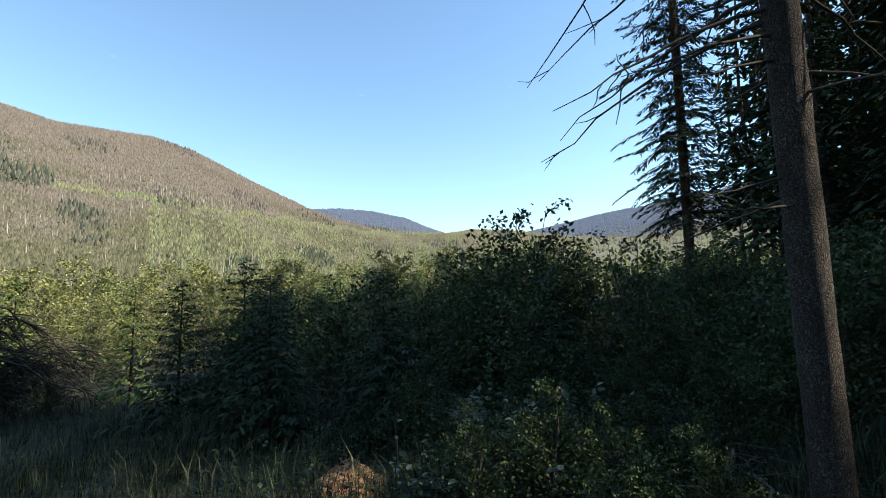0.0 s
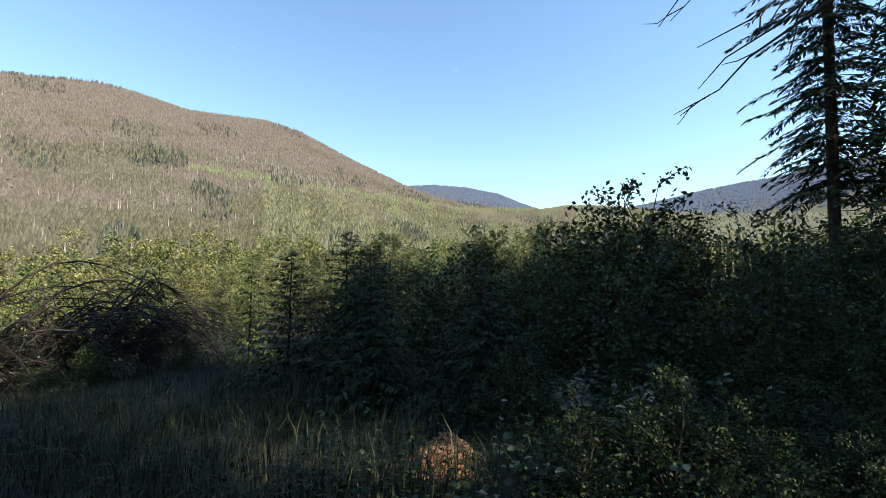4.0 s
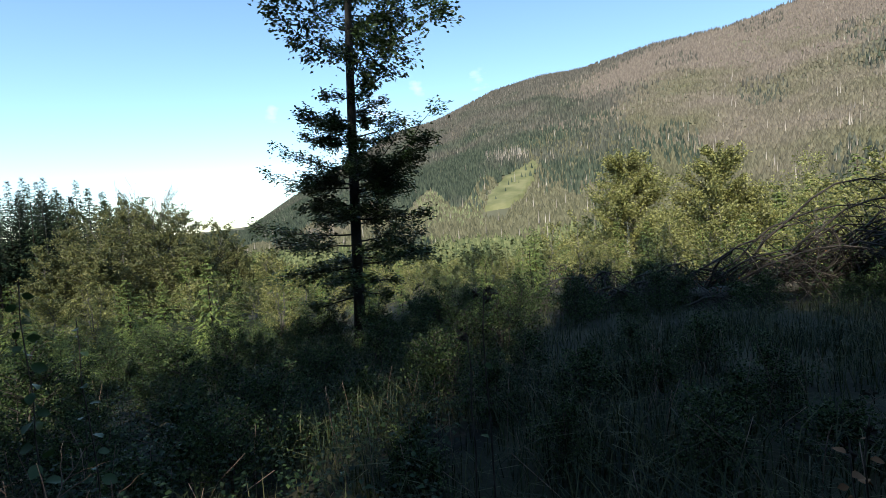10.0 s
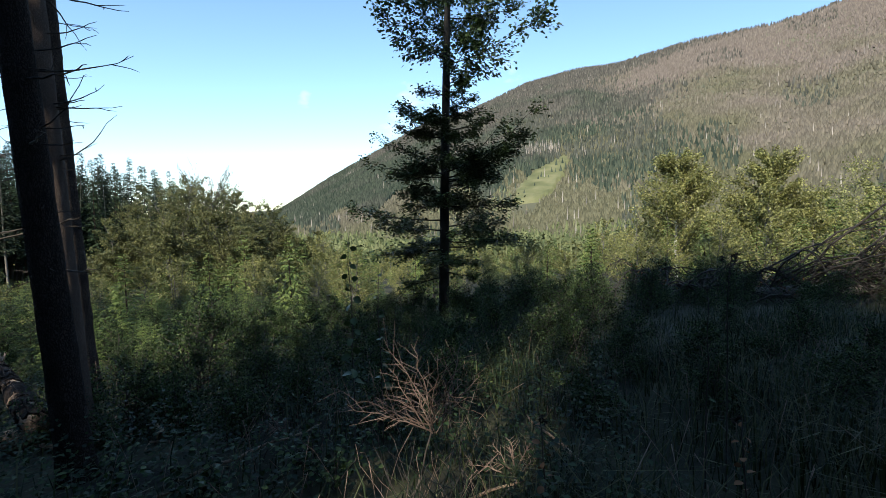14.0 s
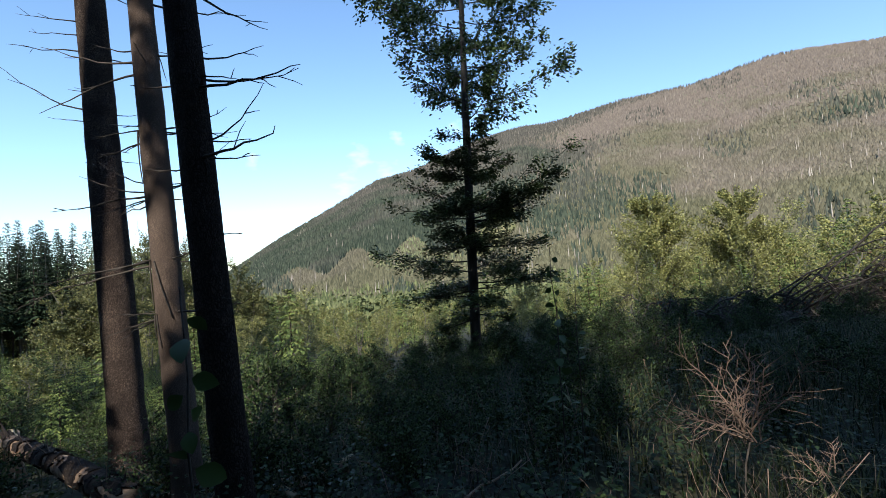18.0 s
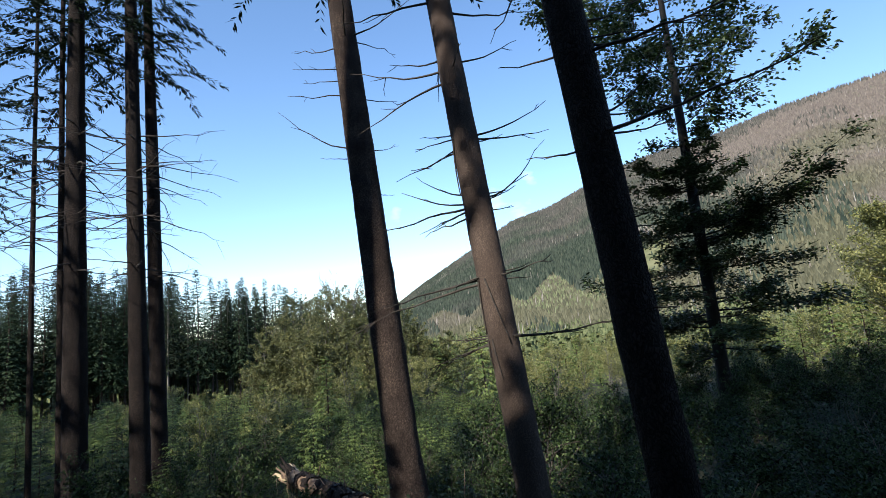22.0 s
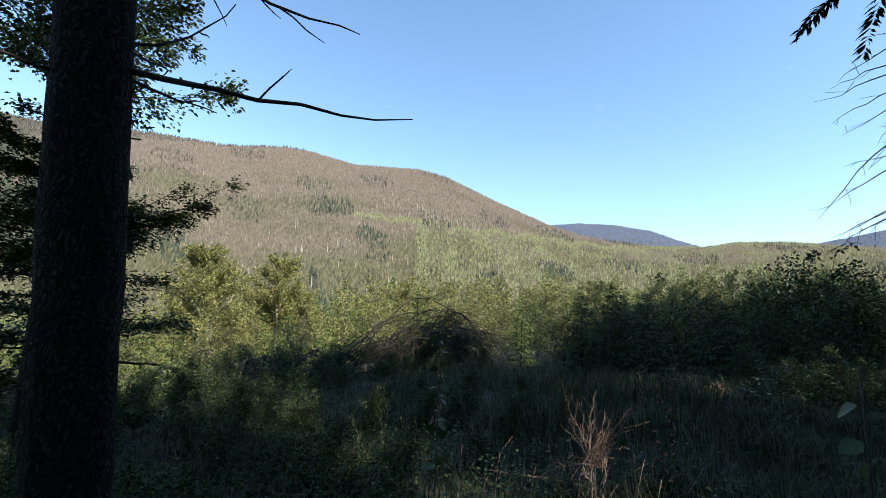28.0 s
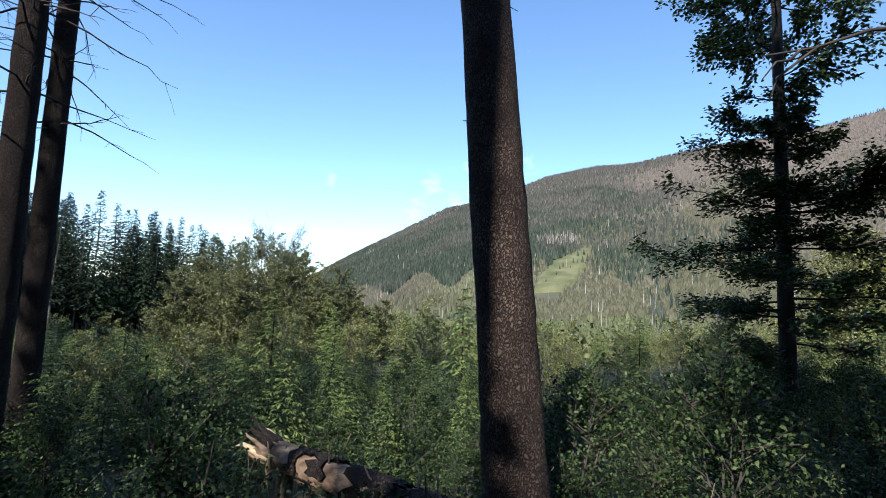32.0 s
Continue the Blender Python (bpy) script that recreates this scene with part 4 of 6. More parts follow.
# ---- the tall beech in the clearing ----
def clearing_beech(x0, y0, lean):
    rnd = rng(200)
    g = ground_at(x0, y0)
    bx, by = x0 + lean[0] * (g - 1.5), y0 + lean[1] * (g - 1.5)
    root = tree_root("beech_tree", bx, by, "young beech with flat layered lower branches in the clearing", "tree")
    g = ground_at(bx, by)
    part("trunk", trunk_buf(rnd, 14, 0.13, lean, 14, 40, 0.3, -0.4, 0.02, 0.002), M_BARK_BEECH, root, smooth=True)

    def limb(z, a, L, rise, flat, n, spread, leaf):
        o = np.array([lean[0] * (z - g), lean[1] * (z - g), z - g])
        w = np.array([math.sin(a), math.cos(a), 0.0])
        p = arc(o, w, L, rise, 8, 0.02, rnd, 0.02)
        b = Buf()
        tube(b, p, np.linspace(0.022 if z < 4.5 else 0.017, 0.004, 8), 5)
        lb = Buf()
        for _ in range(max(5, int(L * 9))):
            t = 0.16 + 0.84 * rnd.random()
            q = along(p, np.array([t]))[0]
            sg = 1 if rnd.random() < 0.5 else -1
            side = np.array([w[1] * sg, -w[0] * sg, 0.0])
            tl = L * spread * (1.15 - 0.75 * t) * (0.6 + 0.6 * rnd.random())
            tw = unit(w * 0.75 + side * (0.45 + 0.5 * rnd.random()) + np.array([0, 0, (1 - flat) * rnd.standard_normal()]))
            tp = arc(q, tw, tl, rise * 0.4, 4, 0, rnd, 0.04)
            tube(b, tp, [0.007, 0.005, 0.004, 0.002], 3)
            m = int(0.72 * n * tl / L) + 6
            s = 0.1 + 0.9 * rnd.random(m)
            pos = along(tp, s) + rnd.standard_normal((m, 3)) * np.array([0.05, 0.05, 0.16 * (1.25 - flat)])
            leaves(lb, pos, tw * 0.9 + rnd.standard_normal((m, 3)) * np.array([0.6, 0.6, 0.25]), leaf * (0.7 + 0.6 * rnd.random(m)), leaf * 0.62, rnd, 0.2, flat)
        br = part("limb", b, M_BARK_BEECH, root)
        part("foliage", lb, M_LEAF, br)

    zs = np.arange(0.2, 4.55, 0.37)
    for k, z in enumerate(zs):
        R = np.interp(z, [0.2, 1.0, 2.0, 3.0, 3.8, 4.3], [1.5, 2.15, 1.95, 1.6, 1.3, 0.8])
        for i in range(4):
            a = 2 * math.pi * (i + 0.8 * rnd.random()) / 4 + k * 0.9
            limb(z + 0.16 * rnd.standard_normal(), a, R * (0.5 + 0.62 * rnd.random()), 0.0 + 0.3 * rnd.random() + (0.15 if z > 3.2 else -0.1 if z < 1.2 else 0), 0.8, 215, 0.42, 0.088)
    limb(2.45, math.atan2(2.4, -1.8), 2.9, 0.42, 0.75, 620, 0.26, 0.075)
    limb(2.35, math.atan2(2.4, -1.6), 2.4, 0.34, 0.75, 420, 0.3, 0.075)
    limb(2.6, math.atan2(2.4, -2.0), 2.0, 0.4, 0.75, 320, 0.3, 0.075)
    limb(2.9, radians(250), 1.7, 0.35, 0.75, 220, 0.35, 0.075)
    limb(4.75, radians(85), 0.9, 1.0, 0.6, 150, 0.4, 0.1)
    for k in range(28):
        z = 4.7 + 6.5 * (k / 32) + 0.15 * rnd.random()
        a = rnd.random() * 6.28
        if math.cos(a) < -0.35 and z > 5.6 and k % 3:
            a = math.pi - a
        L = np.interp(z, [4.7, 5.0, 5.8, 9, 11.5], [1.0, 2.3, 3.3, 2.9, 1.2]) * (0.6 + 0.55 * rnd.random())
        limb(z, a, L, 0.12 + 0.5 * rnd.random(), 0.6, 170, 0.40, 0.1)
    return root


clearing_beech(-3.123, 11.117, (0.023, 0.048))


# ---- trees of the clearing and the valley ----
def lit_height(az, rnd):
    mean = np.interp(az, [-80, -55, -48, -30, -20, -6, 5, 12, 20, 30, 45, 60, 75, 95], [-4.5, -5.6, -4.4, -3.4, -5.3, -4.6, -3.8, -2.4, -0.8, 1.0, 2.4, 3.4, 3.8, 4.5])
    return mean + 1.1 * rnd.standard_normal()


rnd = rng(300)
mid_spots = []
for _ in range(4200):
    az = -74 + 165 * rnd.random()
    r = 15 + 85 * rnd.random() ** 1.25
    x, y = HUB[0] + r * math.sin(radians(az)), HUB[1] + r * math.cos(radians(az))
    if abs(x + 3.1) < 2.5 and abs(y - 11) < 3 or (abs(x - 9.5) < 4.5 and abs(y - 14) < 3.5) or (y < 3.5 and x < 16) or y < 1.5 - 0.235 * (x - 1.7):
        continue
    gap = 1.0 + r * 0.028
    if any((x - o[0]) ** 2 + (y - o[1]) ** 2 < gap * gap for o in mid_spots):
        continue
    top = 1.4 + r * math.tan(radians(lit_height(az, rnd)))
    h = top - ground_at(x, y)
    if h < 0.9:
        h = 0.9 + 0.8 * rnd.random()
    mid_spots.append((x, y, 360 * rnd.random(), min(h, 9.5), rnd.random()))
mid_spots = mid_spots[:640]

KINDS = []
for k in range(4):
    tb, cb, tw = make_spruce(310 + k, 4.0, 0.05, 0.15, 1.0, 22, 7, 9, 0.28, 0, 0.12, 0.3)
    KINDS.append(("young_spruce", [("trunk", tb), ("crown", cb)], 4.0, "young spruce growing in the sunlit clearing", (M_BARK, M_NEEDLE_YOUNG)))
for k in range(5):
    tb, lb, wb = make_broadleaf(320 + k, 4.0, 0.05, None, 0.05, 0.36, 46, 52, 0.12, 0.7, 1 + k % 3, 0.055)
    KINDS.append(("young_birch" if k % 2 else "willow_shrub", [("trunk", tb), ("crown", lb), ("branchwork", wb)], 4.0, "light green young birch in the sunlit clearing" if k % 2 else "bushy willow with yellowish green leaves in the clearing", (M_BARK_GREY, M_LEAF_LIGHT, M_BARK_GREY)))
for k, (nm, parts, h0, label, mats) in enumerate(KINDS):
    mine = [(x, y, a, h / h0) for x, y, a, h, u in mid_spots if int(u * len(KINDS)) == k]
    place(nm, parts, mine, label, "tree" if nm != "willow_shrub" else "shrub", nm.replace("_", " ") + "s of the clearing", mats)


def valley_woods():
    """Crowns that fill the valley floor between the clearing and the hills."""
    rnd = rng(330)
    n = 26000
    r = 85 + 260 * rnd.random(n) ** 0.85
    az = np.radians(-75 + 190 * rnd.random(n))
    x, y = HUB[0] + r * np.sin(az), HUB[1] + r * np.cos(az)
    z = land(x, y)
    h = 3.5 + 5.0 * rnd.random(n) ** 1.5 + 2 * np.sin(x * 0.05) * np.sin(y * 0.04)
    b = Buf()
    far = r > 175
    cone_trees(b, x[far], y[far], z[far] - 0.4, h[far], h[far] * (0.16 + 0.12 * rnd.random(far.sum())), rnd, 4)
    near = ~far
    cone_trees(b, x[near], y[near], z[near] - 0.4, h[near], h[near] * 0.06, rnd, 3)
    for pick, count, size in ((far, 2, 0.3), (near, 15, 0.2)):
        m = pick.sum()
        for k in range(count):
            s = 0.1 + 0.85 * (k + rnd.random(m)) / count
            a = rnd.random(m) * 6.28
            out = h[pick] * 0.2 * (1.05 - s) * rnd.random(m) ** 0.5
            pos = np.stack([x[pick] + np.cos(a) * out, y[pick] + np.sin(a) * out, z[pick] + h[pick] * s], 1)
            way = np.stack([np.cos(a), np.sin(a), 0.3 + 0.5 * rnd.standard_normal(m)], 1)
            L = h[pick] * size * (1.25 - 0.8 * s)
            leaves(b, pos, way, L, L * 0.75, rnd, 0.3, 0.3)
    m = forest_material("valley_forest", [(0.06, 0.076, 0.032), (0.17, 0.178, 0.078)], [(0.09, 0.092, 0.045), (0.19, 0.18, 0.09)], 0.02, 1.0)
    tagged(part("valley_woods", b, m), "sunlit young mixed woods covering the valley floor", "forest", kind="stuff")


valley_woods()


def tall_tree(x, y, top, seed, kind, label, name, mats, **kw):
    h = top - ground_at(x, y)
    if kind == "leaf":
        tb, lb, wb = make_broadleaf(seed, h, kw.pop("r", 0.09), None, **kw)
        parts = [("trunk", tb), ("crown", lb), ("branchwork", wb)]
        mats = (*mats, M_BARK_GREY)
    else:
        tb, cb, tw = make_spruce(seed, h, 0.1, 0.5, h * 0.2, 22, 7, 10, h * 0.07)
        parts = [("trunk", tb), ("crown", cb)]
    place(name, parts, [(x, y, seed * 37.0, 1.0)], label, "tree", "", mats)


tall_tree(5.83, 28.07, 4.3, 401, "leaf", "birch with a white stem in the sunlit clearing", "birch_tree", (M_BIRCH, M_LEAF_LIGHT), r=0.12, crown_base=0.12, spread=0.44, limbs=120, per=250, leaf=0.12, up=0.75, loose=0.055)
tall_tree(10.6, 28.5, 4.2, 402, "leaf", "airy young tree with yellowish leaves in the clearing", "birch_tree", (M_BIRCH, M_LEAF_LIGHT), crown_base=0.06, spread=0.42, limbs=120, per=240, leaf=0.12, up=0.8, loose=0.055)
tall_tree(42.0, 53.0, 6.4, 403, "spruce", "spruce with a dry orange top in the valley", "spruce", (M_BARK, M_NEEDLE_YOUNG))
tall_tree(36.8, 71.8, 7.0, 404, "leaf", "round-topped tree in the valley", "birch_tree", (M_BARK_GREY, M_LEAF_LIGHT), crown_base=0.2, spread=0.3, limbs=60, per=40, leaf=0.3)
for k, (az, r, top) in enumerate(((-48.5, 41, 1.6), (-46, 43, 3.4), (-43.5, 40, 4.6), (-41, 44, 4.4), (-39.5, 43, 4.2), (-37, 44, 4.0), (-38.5, 38, 3.6), (-34.5, 42, 3.0), (-32, 41, 1.0), (-29, 43, 0.2), (-44.5, 36, 1.2), (-36, 35, 1.0))):
    tall_tree(HUB[0] + r * math.sin(radians(az)), HUB[1] + r * math.cos(radians(az)), top, 410 + k, "leaf", "broad birch with thin bare twigs at its top", "birch_tree", (M_BARK_GREY, M_LEAF_OLIVE), crown_base=0.05, spread=0.34, limbs=110, per=120, leaf=0.15, up=0.7, stems=2, loose=0.055)
for k, (az, r, top) in enumerate(((-36.2, 50, 3.3), (-34.6, 52, 3.1), (-33.4, 49, 1.6), (-31.5, 50, 0.4))):
    tall_tree(HUB[0] + r * math.sin(radians(az)), HUB[1] + r * math.cos(radians(az)), top, 430 + k, "spruce", "slim pointed spruce behind the birches", "spruce", (M_BARK, M_NEEDLE))


def bare_topped_birch(x, y, base, top):
    """A birch whose crown thins out into a fan of bare ascending twigs."""
    rnd = rng(445)
    root = tree_root("birch_tree", x, y, "birch whose top is a fan of bare grey twigs", "tree")
    g = ground_at(x, y)
    b = Buf()
    tube(b, [[0, 0, -0.2], [0.05, 0, base - g], [0.1, 0, (base + top) / 2 - g]], [0.1, 0.07, 0.02], 7)
    part("trunk", b, M_BARK_GREY, root, smooth=True)
    lb = Buf()
    for k in range(26):
        a, f = rnd.random() * 6.28, rnd.random()
        w = unit(np.array([math.cos(a) * 0.55, math.sin(a) * 0.55, 1.0]))
        L = (top - base) * (0.75 + 0.35 * rnd.random()) * (1.05 - 0.35 * f)
        p = arc((0.05 * f, 0, base - g + f * 1.2), w, L, 0.12, 8, 0, rnd, 0.012)
        b = Buf()
        tube(b, p, np.linspace(0.035, 0.009, 8), 4)
        for i in range(9):
            t = 0.25 + 0.75 * (i + rnd.random()) / 9
            w2 = unit(w + 0.55 * rnd.standard_normal(3) + np.array([0, 0, 0.3]))
            tube(b, arc(along(p, np.array([t]))[0], w2, L * (0.3 - 0.16 * t), 0.1, 4, 0, rnd, 0.02), [0.014, 0.012, 0.01, 0.006], 3)
        part("limb", b, M_BARK_GREY, root)
        m = 46
        t = rnd.random(m) ** 1.3
        leaves(lb, along(p, t) + 0.16 * rnd.standard_normal((m, 3)), rnd.standard_normal((m, 3)), 0.13, 0.08, rnd)
    part("crown", lb, M_LEAF_OLIVE, root)


bare_topped_birch(-29.0, 33.0, 1.2, 5.7)

# ---- thickets in the shade near the path ----
rnd = rng(500)
BUSH = []
for k in range(4):
    tb, lb, wb = make_broadleaf(510 + k, 1.25, 0.014, None, 0.05, 0.42, 46, 84, 0.037, 0.7, 4)
    BUSH.append(("shrub", [("stem", tb), ("foliage", lb), ("branchwork", wb)], "leafy deciduous shrub in the shade beside the path", (M_TWIG, M_LEAF_DULL, M_TWIG)))
for k in range(2):
    tb, lb, wb = make_broadleaf(520 + k, 0.95, 0.010, None, 0.05, 0.42, 32, 70, 0.042, 0.6, 4)
    BUSH.append(("bramble", [("stem", tb), ("foliage", lb), ("branchwork", wb)], "raspberry cane thicket with broad pale leaves", (M_TWIG, M_LEAF_DULL, M_TWIG)))
bush_spots = []


def bush_zone(n, cx, cy, sx, sy, smin, smax, gap, keep=lambda x, y: True):
    got = 0
    for _ in range(n * 30):
        x, y = cx + sx * (2 * rnd.random() - 1), cy + sy * (2 * rnd.random() - 1)
        if keep(x, y) and all((x - o[0]) ** 2 + (y - o[1]) ** 2 > gap * gap for o in bush_spots):
            bush_spots.append((x, y, 360 * rnd.random(), smin + (smax - smin) * rnd.random(), rnd.random()))
            got += 1
            if got >= n:
                return


bush_zone(46, -5.5, 8.5, 6.5, 3.4, 0.7, 1.15, 0.75, lambda x, y: y > 5.6 and not (abs(x + 3.1) < 0.5 and abs(y - 11) < 0.5))
bush_zone(34, -3.6, 4.9, 4.6, 1.6, 0.55, 0.85, 0.6, lambda x, y: not (x > -1.2) and not (x < -5.4 and y < 5.2) and (x + 1.2) ** 2 + (y - 2.3) ** 2 > 2.0)
bush_zone(14, 0.8, 5.6, 2.0, 1.6, 0.45, 0.8, 0.7)
bush_zone(40, 3.5, 13.5, 6.5, 3.0, 0.7, 1.2, 1.0)
bush_zone(16, 5.9, 1.4, 1.3, 1.3, 0.5, 0.85, 0.5, lambda x, y: (x - 5.23) ** 2 + (y - 2.79) ** 2 > 0.9)
bush_zone(44, -12, 8.0, 4.5, 5.0, 0.6, 1.15, 0.8)
bush_zone(14, 8.5, -0.3, 2.6, 1.2, 0.5, 0.9, 0.6, lambda x, y: x > 5.6)
bush_zone(10, -8.5, 6.5, 1.6, 1.2, 0.4, 0.7, 0.6, lambda x, y: y > 5.4)
held, rnd = rnd, rng(77)
bush_zone(18, -4.8, 9.6, 2.8, 1.7, 0.6, 1.0, 0.5, lambda x, y: (x + 3.1) ** 2 + (y - 11) ** 2 > 0.3)
rnd = held
for k, (nm, parts, label, mats) in enumerate(BUSH):
    mine = [(x, y, a, s) for x, y, a, s, u in bush_spots if int(u * len(BUSH)) == k]
    place(nm, parts, mine, label, "shrub", nm + "s in the shade", mats)

# small spruces that grow up in the clearing before the stand
SMALL = []
for k in range(3):
    tb, cb, tw = make_spruce(550 + k, 1.6, 0.02, 0.02, 0.55, 18, 7, 14, 0.13, 0, 0.1, 0.24)
    SMALL.append([("trunk", tb), ("crown", cb)])
small_spots = []
held, rnd = rnd, rng(78)
for _ in range(2600):
    x, y = -30 + 22.5 * rnd.random(), 5.4 + 13 * rnd.random()
    if y < 5.8 - 0.25 * (x + 8) - 3.0 * (x < -12) or (x > -9.6 and y < 6.2):
        continue
    if all((x - o[0]) ** 2 + (y - o[1]) ** 2 > (0.62 + 0.03 * (-8 - x)) ** 2 for o in small_spots):
        tall = 0.6 + 0.055 * (-8 - x) + 0.5 * rnd.random()
        small_spots.append((x, y, 360 * rnd.random(), tall / 1.6))
rnd = held
for k, parts in enumerate(SMALL):
    place("small_spruce", parts, small_spots[k:210:3], "small bright-tipped spruce in the clearing before the stand", "tree", "small spruces of the clearing", (M_BARK, M_NEEDLE_YOUNG if k else M_NEEDLE))

# the dark thicket that closes the path's right side
THICK = []
for k in range(3):
    tb, lb, wb = make_broadleaf(530 + k, 2.4, 0.028, None, 0.04, 0.36, 56, 40, 0.082, 0.8, 4)
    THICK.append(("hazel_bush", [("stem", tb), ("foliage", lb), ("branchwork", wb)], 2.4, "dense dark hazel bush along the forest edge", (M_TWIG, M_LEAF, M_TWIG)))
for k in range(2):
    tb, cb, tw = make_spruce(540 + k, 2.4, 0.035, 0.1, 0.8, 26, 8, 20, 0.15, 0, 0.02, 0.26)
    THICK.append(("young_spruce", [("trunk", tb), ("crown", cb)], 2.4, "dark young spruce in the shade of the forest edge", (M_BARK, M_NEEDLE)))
tspots = []
for _ in range(3000):
    x, y = 6.8 + 11 * rnd.random(), 1.2 + 9.5 * rnd.random()
    if y > 1.4 + 0.85 * (x - 6.8) + 3.5 or (x - 5.2) ** 2 + (y - 2.8) ** 2 < 3.2:
        continue
    if all((x - o[0]) ** 2 + (y - o[1]) ** 2 > 1.0 for o in tspots):
        tspots.append((x, y, 360 * rnd.random(), (1.75 + 0.55 * rnd.random()) / 2.4, rnd.random()))
edge = []
for _ in range(4000):
    x = 7.5 + 30 * rnd.random()
    y = -0.9 - 0.235 * (x - 1.7) + 1.9 * rnd.standard_normal() + 0.5
    if (x - 4.4) ** 2 + y * y < 6 or any((x - o[0]) ** 2 + (y - o[1]) ** 2 < 1.1 for o in tspots[:60] + edge):
        continue
    edge.append((x, y, 360 * rnd.random(), (1.5 + 1.0 * rnd.random()) / 2.4, rnd.random()))
edge = [(x, y, a, s * (0.88 if x > 11 else 1.0), u) for x, y, a, s, u in edge]
fill = []
for k in range(40):
    x, y = 7.4 + 6.5 * ((k * 0.618) % 1), -1.2 - 4.2 * ((k * 0.377) % 1)
    if not lane(x, y, 4.5, -0.1, 2.2) and not lane(x, y, 5.53, 2.93, 0.8) and all((x - o[0]) ** 2 + (y - o[1]) ** 2 > 0.8 for o in fill):
        fill.append((x, y, 77.0 * k, (1.7 + 0.9 * ((k * 0.29) % 1)) / 2.4, (k * 0.41) % 1))
fill += [(7.1, -1.35, 15, 0.62, 0.1), (7.8, -1.95, 95, 0.75, 0.3), (8.6, -2.4, 170, 0.85, 0.5), (9.7, -2.95, 240, 0.9, 0.15), (10.9, -3.5, 300, 0.95, 0.35), (11.5, 0.9, 40, 0.95, 0.2), (12.6, 1.3, 140, 0.95, 0.45), (13.7, 0.6, 200, 0.95, 0.1), (12.0, 2.3, 10, 0.9, 0.3)]
tspots = tspots[:60] + edge[:66] + fill + [(8.26, 5.97, 20, 2.35 / 2.4, 0.95), (7.6, 6.6, 80, 2.1 / 2.4, 0.75), (10.22, 1.84, 50, 3.3 / 2.4, 0.1), (9.3, 2.3, 150, 2.6 / 2.4, 0.3), (11.3, 1.5, 250, 2.9 / 2.4, 0.5)]
for k, (nm, parts, h0, label, mats) in enumerate(THICK):
    mine = [(x, y, a, s) for x, y, a, s, u in tspots if int(u * len(THICK)) == k]
    place(nm, parts, mine, label, "shrub" if k < 3 else "tree", nm.replace("_", " ") + "s of the dark thicket", mats)


# ---- grass ----
def grass():
    rnd = rng(600)
    n = 66000
    x = np.concatenate([-3 + 11.5 * rnd.random(n * 5 // 8), -9 + 20 * rnd.random(n - n * 5 // 8)])
    y = np.concatenate([1.2 + 8.5 * rnd.random(n * 5 // 8) ** 1.1, -1.5 + 14 * rnd.random(n - n * 5 // 8) ** 1.25])
    x = np.concatenate([x, -4.5 + 10.5 * rnd.random(n // 2)])
    y = np.concatenate([y, -1.0 + 3.0 * rnd.random(n // 2)])
    n = len(x)
    clump = np.sin(x * 2.1 + np.sin(y * 1.7) * 2) * np.sin(y * 2.3 + 1.1 * np.sin(x * 1.3))
    keep = rnd.random(n) < 0.55 + 0.45 * clump
    keep &= ((x - 5.53) ** 2 + (y - 2.93) ** 2 > 0.1) | (rnd.random(n) < 0.25)
    keep &= (x > -1.6) | (rnd.random(n) < 0.3) | (y < 1.6)
    x, y, clump = x[keep], y[keep], clump[keep]
    n = len(x)
    pathway = np.exp(-((y - np.interp(x, [-6.5, -4.4, -2, 0, 1.8], [1.5, 0.5, -0.2, 0.2, 1.2])) ** 2) / 0.6)
    h = (0.2 + 0.36 * rnd.random(n) ** 1.5 + 0.16 * clump) * (1 - 0.55 * pathway)
    a = rnd.random(n) * 6.28
    bend = h * (0.3 + 1.0 * rnd.random(n) ** 1.2)
    d = np.stack([np.cos(a), np.sin(a), 0 * a], 1)
    s = np.stack([-np.sin(a), np.cos(a), 0 * a], 1)
    o = np.stack([x, y, land(x, y) - 0.02], 1)
    w = (0.003 + 0.003 * rnd.random(n))[:, None]
    up = np.array([0, 0, 1.0])
    m1 = o + d * bend[:, None] * 0.25 + up * h[:, None] * 0.6
    tip = o + d * bend[:, None] + up * h[:, None] * (1 - 0.25 * (bend / h))[:, None]
    v = np.stack([o - s * w, o + s * w, m1 + s * w * 0.8, m1 - s * w * 0.8, tip], 1).reshape(-1, 3)
    k = np.arange(n)[:, None] * 5
    b = Buf()
    b.add(v, k + np.array([[0, 1, 2, 3]]), k + np.array([[3, 2, 4]]))
    tagged(part("grass", b, M_GRASS), "tall uncut grass in the shade beside the path", "grass", kind="stuff")


grass()


